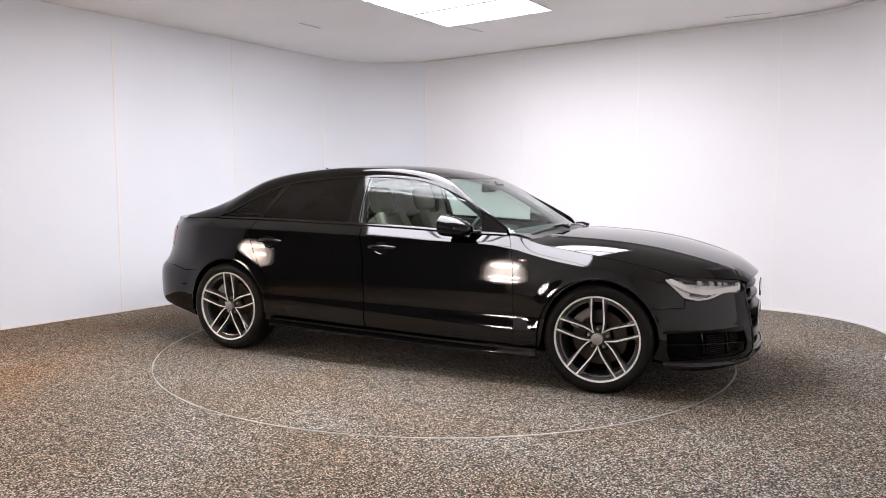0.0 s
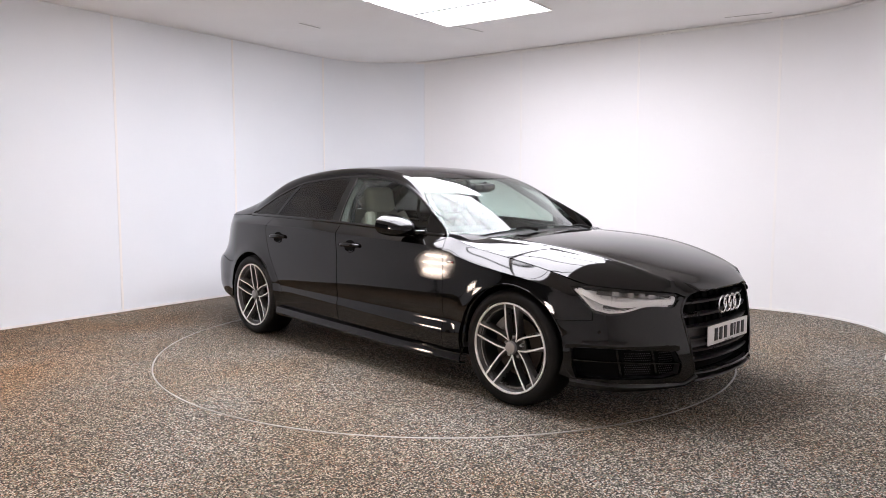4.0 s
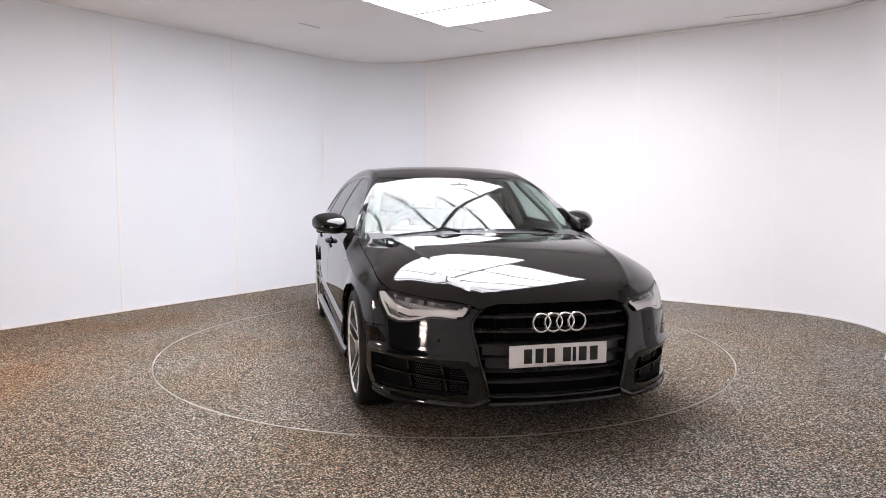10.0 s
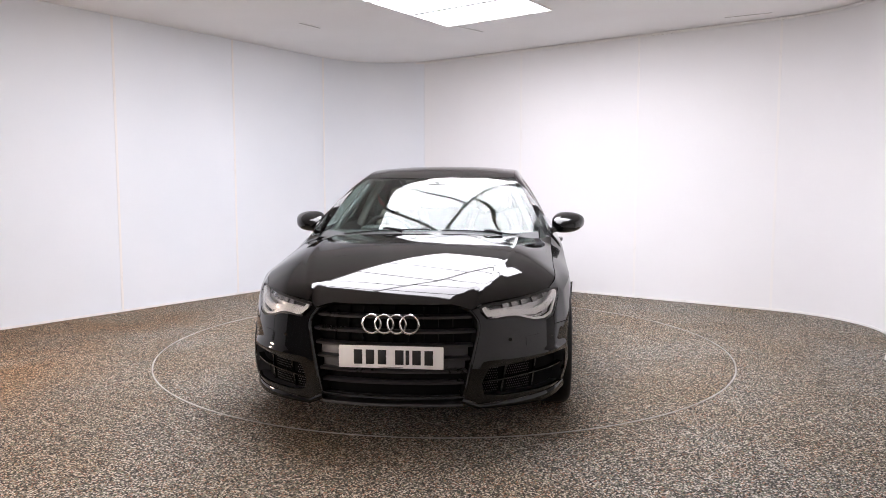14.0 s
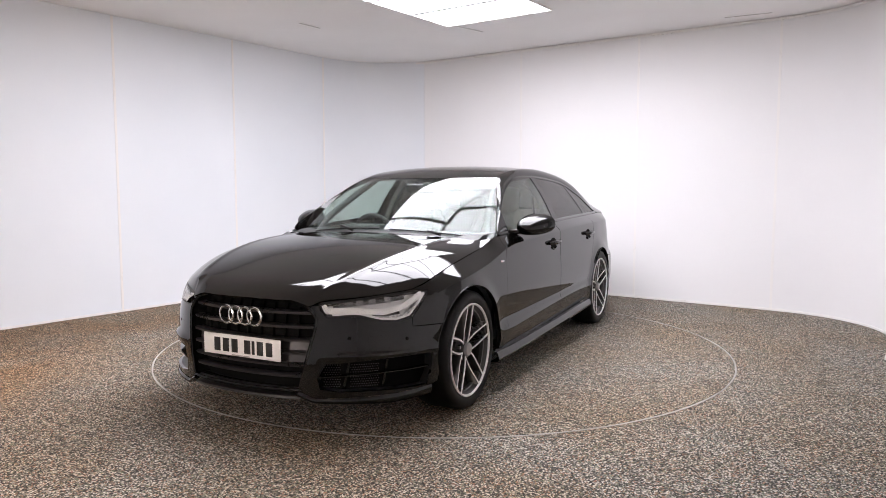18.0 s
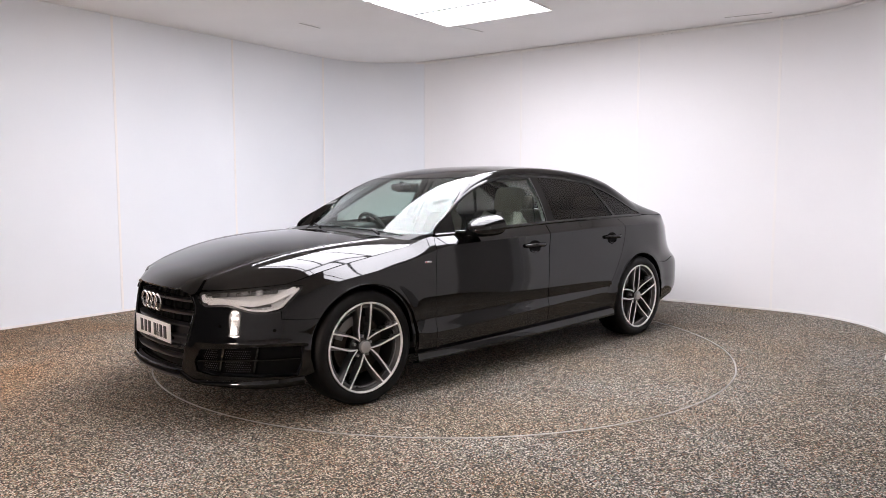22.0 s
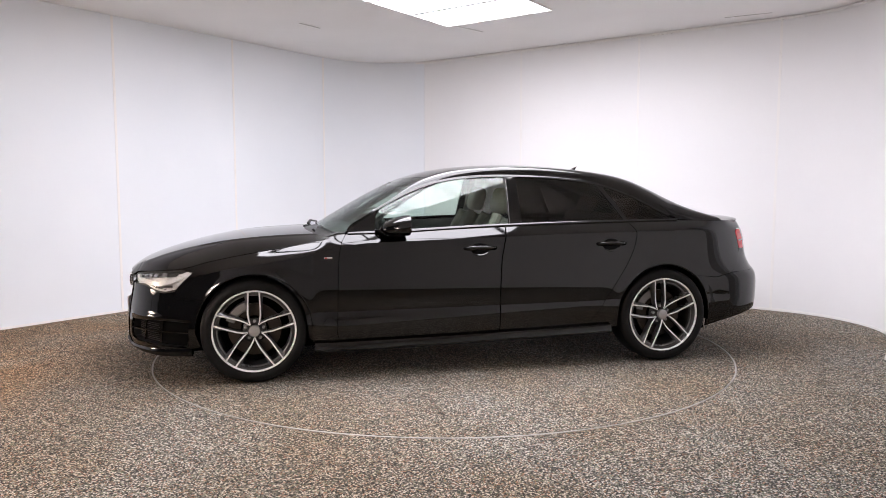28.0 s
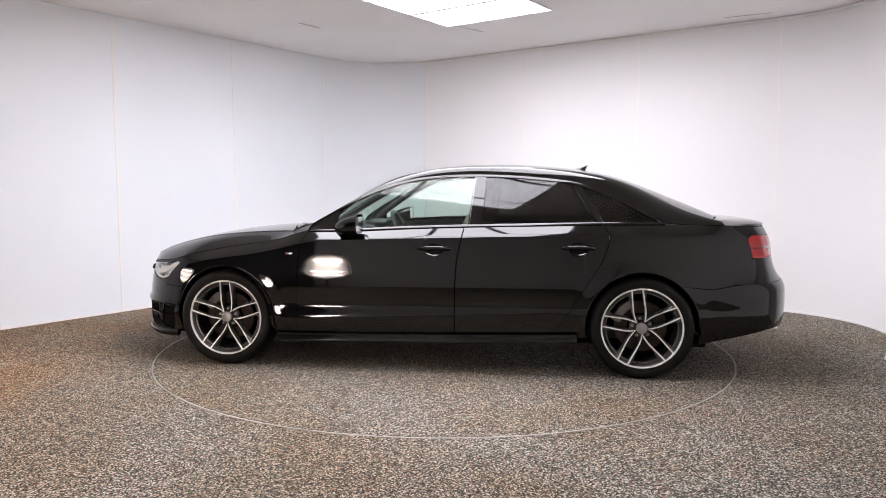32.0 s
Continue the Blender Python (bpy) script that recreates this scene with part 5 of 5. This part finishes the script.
def build_details(car):
    P = M["paint"]
    # door mirrors
    for sy in (1, -1):
        mr = new("door_mirror")
        mr.parent = car
        mr["label"] = "gloss black door mirror"
        rings = []
        bm = bmesh.new()
        n = 24
        for k in range(13):
            u = k / 12                       # from the glass forward to the nose of the cap
            x = 0.446 + 0.185 * u
            g = math.sqrt(max(0.0, 1 - u ** 2.1))
            yc = 0.965 - 0.045 * u
            zc = 1.026 - 0.03 * u
            ry, rz = 0.113 * (0.12 + 0.88 * g), 0.069 * (0.1 + 0.9 * g)
            row = []
            for i in range(n):
                a = 2 * math.pi * i / n
                ca, sa = math.cos(a), math.sin(a)
                e = 0.72
                yy = yc + ry * math.copysign(abs(ca) ** e, ca)
                zz = zc + rz * math.copysign(abs(sa) ** e, sa) * (1 - 0.18 * ca * (1 if ca > 0 else 0.3))
                row.append(bm.verts.new((x, sy * yy, zz)))
            rings.append(row)
        for a, b in zip(rings, rings[1:]):
            for i in range(n):
                bm.faces.new((a[i], a[(i + 1) % n], b[(i + 1) % n], b[i]))
        bm.faces.new(rings[0])
        bm.faces.new(rings[-1][::-1])
        part("cap", bm, M["gloss_black"], mr)
        part("mirror_glass", a_box((0.4435, sy * 0.963 - 0.088, 0.978), (0.4465, sy * 0.963 + 0.088, 1.074), 0.001), M["chrome"], mr)
        part("mirror_foot", tube(bmesh.new(), [(0.64, sy * 0.815, 0.972), (0.61, sy * 0.85, 0.972), (0.565, sy * 0.89, 0.982), (0.535, sy * 0.93, 0.995)], lambda u: 0.03 - 0.006 * u, 12, flat=0.6), M["gloss_black"], mr)
        part("indicator", tube(bmesh.new(), [(0.612, sy * 0.9, 1.004), (0.606, sy * 0.94, 1.003), (0.585, sy * 0.99, 1.006), (0.545, sy * 1.035, 1.014)], 0.006, 8), M["lens_block"], mr, "clear indicator strip")
    # handles
    for x0, x1, z in ((0.048, -0.171, 0.857), (-0.931, -1.138, 0.872)):
        for sy in (1, -1):
            h = new("door_handle")
            h.parent = car
            y0 = body(s_of_x((x0 + x1) / 2), z).y
            bm = bmesh.new()
            pts = [(x0 + (x1 - x0) * u, sy * (y0 + 0.004 + 0.03 * (1 - abs(2 * u - 1) ** 3.5)), z + 0.006 * math.sin(math.pi * u)) for u in np.linspace(0, 1, 15)]
            tube(bm, pts, lambda u: 0.0185 - 0.005 * abs(2 * u - 1) ** 4, 12, flat=0.8)
            part("handle_bar", bm, P, h, "black pull handle")
            bm = bmesh.new()
            n = 20
            xm, w = (x0 + x1) / 2, 0.062
            ring = []
            for i in range(n):
                a = 2 * math.pi * i / n
                x, zz = xm + w * math.cos(a), z - 0.006 + 0.04 * math.sin(a)
                ring.append((x, zz))
            rows = []
            for sc, off in ((1.08, 0.0015), (1.0, 0.003), (0.86, 0.0025), (0.5, 0.002), (0.01, 0.002)):
                rows.append([bm.verts.new((xm + (x - xm) * sc, sy * (body(s_of_x(xm + (x - xm) * sc), z + (zz - z) * sc).y + off), z + (zz - z) * sc)) for x, zz in ring])
            for a, b in zip(rows, rows[1:]):
                for i in range(n):
                    bm.faces.new((a[i], a[(i + 1) % n], b[(i + 1) % n], b[i]))
            part("handle_cup", bm, M["shell"], h, "dark hand recess")
            grid = []
            for dz, off in ((-0.056, 0.0), (-0.053, 0.009), (-0.047, 0.0085), (-0.036, -0.003)):
                row = []
                for k in range(9):
                    x = xm + 0.05 * (k / 4 - 1)
                    bend = 0.016 * (k / 4 - 1) ** 2
                    row.append(Vector((x, sy * (body(s_of_x(x), z + dz + bend).y + off), z + dz + bend)))
                grid.append(row)
            part("cup_lip", sheet(grid, 0.003, (0, 0, 0.5)), P, h)
    # wing badges
    for sy in (1, -1):
        y = body(s_of_x(0.976), 0.811).y
        bd = part("wing_badge", a_box((0.948, sy * y - 0.003, 0.804), (1.0, sy * y + 0.003, 0.818), 0.0015), M["chrome"], car, "small chrome and red wing badge")
        part("badge_stripe", a_box((0.985, sy * y - 0.0036, 0.8055), (0.996, sy * y + 0.0036, 0.8165), 0.001), M["badge_red"], bd)
    # roof fin
    bm = bmesh.new()
    rows = []
    for k in range(9):
        u = k / 8
        h = 0.002 + 0.05 * u ** 1.8
        x = -0.985 - 0.125 * u
        z0 = cabin_z(x, 0) - 0.004
        w = 0.02 * math.sin(math.pi * min(1, 0.15 + u * 0.72))
        rows.append([bm.verts.new(q) for q in ((x, -w, z0), (x - 0.01 * u, -w * 0.35, z0 + h * 0.6), (x - 0.025 * u, 0, z0 + h), (x - 0.01 * u, w * 0.35, z0 + h * 0.6), (x, w, z0))])
    for a, b in zip(rows, rows[1:]):
        for i in range(4):
            bm.faces.new((a[i], a[i + 1], b[i + 1], b[i]))
    bm.faces.new(rows[0])
    bm.faces.new(rows[-1][::-1])
    part("roof_fin", bm, M["gloss_black"], car, "black shark-fin aerial")
    # scuttle and wipers
    edge = [(0.95 + 0.165 * (1 - (y / 0.8) ** 2) ** 0.8 - 0.01, y) for y in np.linspace(-0.78, 0.78, 21)]
    grid = []
    for v in (0.0, 0.5, 1.0):
        row = []
        for x, y in edge:
            xs = SCREEN_LOW - 0.16 * (y / 0.745) ** 2
            xx = (x + 0.03) * (1 - v) + (xs - 0.02) * v
            z0, z1 = bonnet_z(min(x + 0.03, 1.12), y) - 0.022, cabin_z(xs - 0.02, y) - 0.008
            row.append(Vector((xx, y, z0 * (1 - v) + z1 * v)))
        grid.append(row)
    part("scuttle", sheet(grid, 0.02), M["plastic"], car, "black scuttle panel below the windscreen")
    for y0, y1, xo in ((-0.62, 0.02, 0.0), (0.1, 0.66, 0.0)):
        bm = bmesh.new()
        pts = []
        for u in np.linspace(0, 1, 12):
            y = y0 + (y1 - y0) * u
            x = SCREEN_LOW - 0.16 * (y / 0.745) ** 2 - 0.004 - 0.008 * u
            pts.append((x, y, cabin_z(x, y) + 0.005))
        tube(bm, pts, 0.005, 8)
        wp = part("wiper", bm, M["plastic"], car, "black wiper blade")
        ym, yp = (y0 + y1) / 2, y0 + 0.72 * (y1 - y0)
        xm = SCREEN_LOW - 0.16 * (ym / 0.745) ** 2
        foot = (1.075 - 0.09 * yp * yp, yp, bonnet_z(1.09, yp) + 0.012)
        part("wiper_arm", tube(bmesh.new(), [foot, (foot[0] - 0.02, yp - 0.1, foot[2] + 0.022), (xm - 0.006, ym, cabin_z(xm - 0.006, ym) + 0.016)], lambda u: 0.014 - 0.007 * u, 8, flat=0.6), M["plastic"], wp)


def cushion(bm, lo, hi, r, m=None):
    return box(bm, lo, hi, r, m, 4)


def build_interior(car):
    """Seats, dashboard, wheel and linings, seen through the glass."""
    part("cabin_floor", a_box((-1.6, -0.74, 0.24), (1.0, 0.74, 0.3), 0.01), M["dark_trim"], car)
    for sy in (1, -1):
        grid = []
        for z in (0.3, 0.6, 0.9, 0.985):
            grid.append([Vector((x, sy * (0.8 if z < 0.9 else min(0.8, TOP_Y(x) - 0.03)), min(z, TOP_Z(x) - 0.012))) for x in np.linspace(0.9, -1.03, 14)])
        part("door_card", sheet(grid, 0.02, (0, sy * 3, 0.6), thick=0.02), M["dark_trim"], car, "dark inner door trim")
        part("armrest", a_box((-0.3, sy * 0.72 - 0.04, 0.66), (0.5, sy * 0.72 + 0.05, 0.72), 0.02), M["beige"], car)
    # front seats
    for sy in (1, -1):
        y = 0.37 * sy
        seat = new("front_seat")
        seat.parent = car
        seat["label"] = "beige leather front seat"
        lean = Matrix.Translation((-0.2, y, 0.52)) @ Matrix.Rotation(radians(-15), 4, "Y")
        part("seat_cushion", cushion(bmesh.new(), (-0.24, y - 0.25, 0.42), (0.3, y + 0.25, 0.56), 0.06), M["beige"], seat)
        part("seat_base", a_box((-0.22, y - 0.22, 0.28), (0.26, y + 0.22, 0.43), 0.02), M["dark_trim"], seat)
        bm = cushion(bmesh.new(), (-0.07, -0.24, -0.05), (0.07, 0.24, 0.55), 0.06)
        for v in bm.verts:
            if v.co.z > 0.3:
                v.co.y *= 1 - 0.25 * (v.co.z - 0.3) / 0.3
        part("backrest", bm, M["beige"], seat, at=lean)
        for b in (0.19, -0.19):
            part("bolster", tube(bmesh.new(), [(0.06, b * 1.1, 0.02), (0.1, b * 1.15, 0.2), (0.08, b, 0.42), (0.05, b * 0.8, 0.55)], 0.045, 10), M["beige"], seat, at=lean)
        part("headrest", cushion(bmesh.new(), (-0.045, -0.135, 0.575), (0.06, 0.135, 0.775), 0.05), M["beige"], seat, at=lean)
        for b in (0.05, -0.05):
            part("headrest_post", tube(bmesh.new(), [(0.0, b, 0.5), (0.0, b, 0.62)], 0.006, 8), M["chrome"], seat, at=lean)
    # rear bench
    bench = new("rear_bench")
    bench.parent = car
    bench["label"] = "beige leather rear bench"
    part("seat_cushion", cushion(bmesh.new(), (-1.15, -0.64, 0.45), (-0.65, 0.64, 0.6), 0.06), M["beige"], bench)
    lean = Matrix.Translation((-1.12, 0, 0.55)) @ Matrix.Rotation(radians(-25), 4, "Y")
    part("backrest", cushion(bmesh.new(), (-0.07, -0.64, 0.0), (0.06, 0.64, 0.56), 0.05), M["beige"], bench, at=lean)
    for y in (-0.38, 0.38):
        part("headrest", cushion(bmesh.new(), (-0.05, y - 0.13, 0.56), (0.04, y + 0.13, 0.7), 0.04), M["beige"], bench, at=lean)
    part("parcel_shelf", a_box((-1.95, -0.62, 0.98), (-1.4, 0.62, 1.0), 0.005), M["dark_trim"], car)
    # dashboard
    bm = bmesh.new()
    prof = [(1.0, 0.3), (1.02, 0.93), (0.9, 0.965), (0.75, 0.975), (0.62, 0.955), (0.56, 0.9), (0.55, 0.8), (0.62, 0.68), (0.7, 0.5), (0.7, 0.3)]
    a = [bm.verts.new((x, -0.74, z)) for x, z in prof]
    b = [bm.verts.new((x, 0.74, z)) for x, z in prof]
    for i in range(len(prof)):
        j = (i + 1) % len(prof)
        bm.faces.new((a[i], a[j], b[j], b[i]))
    bm.faces.new(a[::-1])
    bm.faces.new(b)
    part("dashboard", bm, M["dark_trim"], car, "dark soft-touch dashboard", sharp=50)
    part("instrument_hood", cushion(bmesh.new(), (0.5, -0.53, 0.9), (0.72, -0.21, 1.0), 0.035), M["dark_trim"], car)
    part("centre_console", a_box((-0.45, -0.1, 0.3), (0.65, 0.1, 0.66), 0.03), M["dark_trim"], car)
    wm = Matrix.Translation((0.42, -0.37, 0.9)) @ Matrix.Rotation(radians(-65), 4, "Y")
    sw = new("steering_wheel")
    sw.parent = car
    sw.matrix_basis = wm
    part("wheel_rim", tube(bmesh.new(), [(0.18 * math.cos(2 * math.pi * i / 36), 0.18 * math.sin(2 * math.pi * i / 36), 0) for i in range(36)], 0.016, 10, True), M["dark_trim"], sw)
    part("wheel_boss", cushion(bmesh.new(), (-0.06, -0.075, -0.05), (0.06, 0.075, 0.012), 0.02), M["dark_trim"], sw)
    for a in (0, 180, 270):
        part("wheel_arm", tube(bmesh.new(), [(0, 0, -0.01), (0.175 * math.sin(radians(a)) * -1, 0.175 * math.cos(radians(a)), 0)], 0.016, 8, flat=0.5), M["dark_trim"], sw)
    # mirror on the windscreen
    im = new("interior_mirror")
    im.parent = car
    part("mirror_body", cushion(bmesh.new(), (0.37, -0.125, 1.235), (0.405, 0.125, 1.305), 0.015), M["dark_trim"], im)
    part("mirror_stem", tube(bmesh.new(), [(0.39, 0, 1.29), (0.45, 0, cabin_z(0.45, 0) - 0.008)], 0.02, 8), M["dark_trim"], im)
    part("sensor_housing", cushion(bmesh.new(), (0.4, -0.075, 1.25), (0.49, 0.075, 1.3), 0.018), M["dark_trim"], im)
    # roof lining and inner pillars
    grid = [[Vector((x, y, cabin_z(x, y) - 0.035)) for y in np.linspace(-0.52, 0.52, 11)] for x in np.linspace(0.22, -1.2, 16)]
    part("roof_lining", sheet(grid, thick=0.01), M["grey_trim"], car, "grey cloth roof lining")
    for sy in (1, -1):
        xb, xt = -0.35, -0.375
        pts = [(xb, sy * (side_y(xb, 1.0) - 0.05), 0.95), (xt, sy * (side_y(xt, 1.2) - 0.055), 1.2), (xt, sy * (side_y(xt, 1.32) - 0.07), 1.325)]
        bm = tube(bmesh.new(), pts, 0.042, 10, flat=0.5)
        part("inner_pillar", bm, M["grey_trim"], car)
        pts = [(0.8, sy * 0.72, 0.91), (0.62, sy * 0.655, 1.065), (0.3, sy * 0.56, 1.265), (0.0, sy * 0.54, 1.37), (-0.6, sy * 0.54, 1.38), (-1.1, sy * 0.52, 1.33), (-1.75, sy * 0.55, 1.08)]
        part("inner_rail", tube(bmesh.new(), rounded(pts, 5), 0.026, 8), M["dark_trim"], car)
        part("seat_belt", tube(bmesh.new(), [(-0.36, sy * 0.62, 1.2), (-0.38, sy * 0.66, 0.8), (-0.38, sy * 0.68, 0.5)], 0.018, 8, flat=0.15), M["dark_trim"], car)


build_room()
build_ceiling_lights()
build_slots()
turntable = build_turntable()
for place in LAMPS:
    build_lamp(*place)
car = tagged(new("car"), "glossy black four-door saloon car with grey twin-spoke alloy wheels", "car")
build_shell(car)
build_body(car)
build_windows(car)
build_wheel(car)
build_front(car)
build_rear(car)
build_details(car)
build_interior(car)


def motions():
    rows = [(t, pose(0, 0, 0, 0, 0, TURN_START + TURN_RATE * t)) for t in range(0, 33, 4)]
    walk(turntable, rows)
    walk(car, rows)


motions()
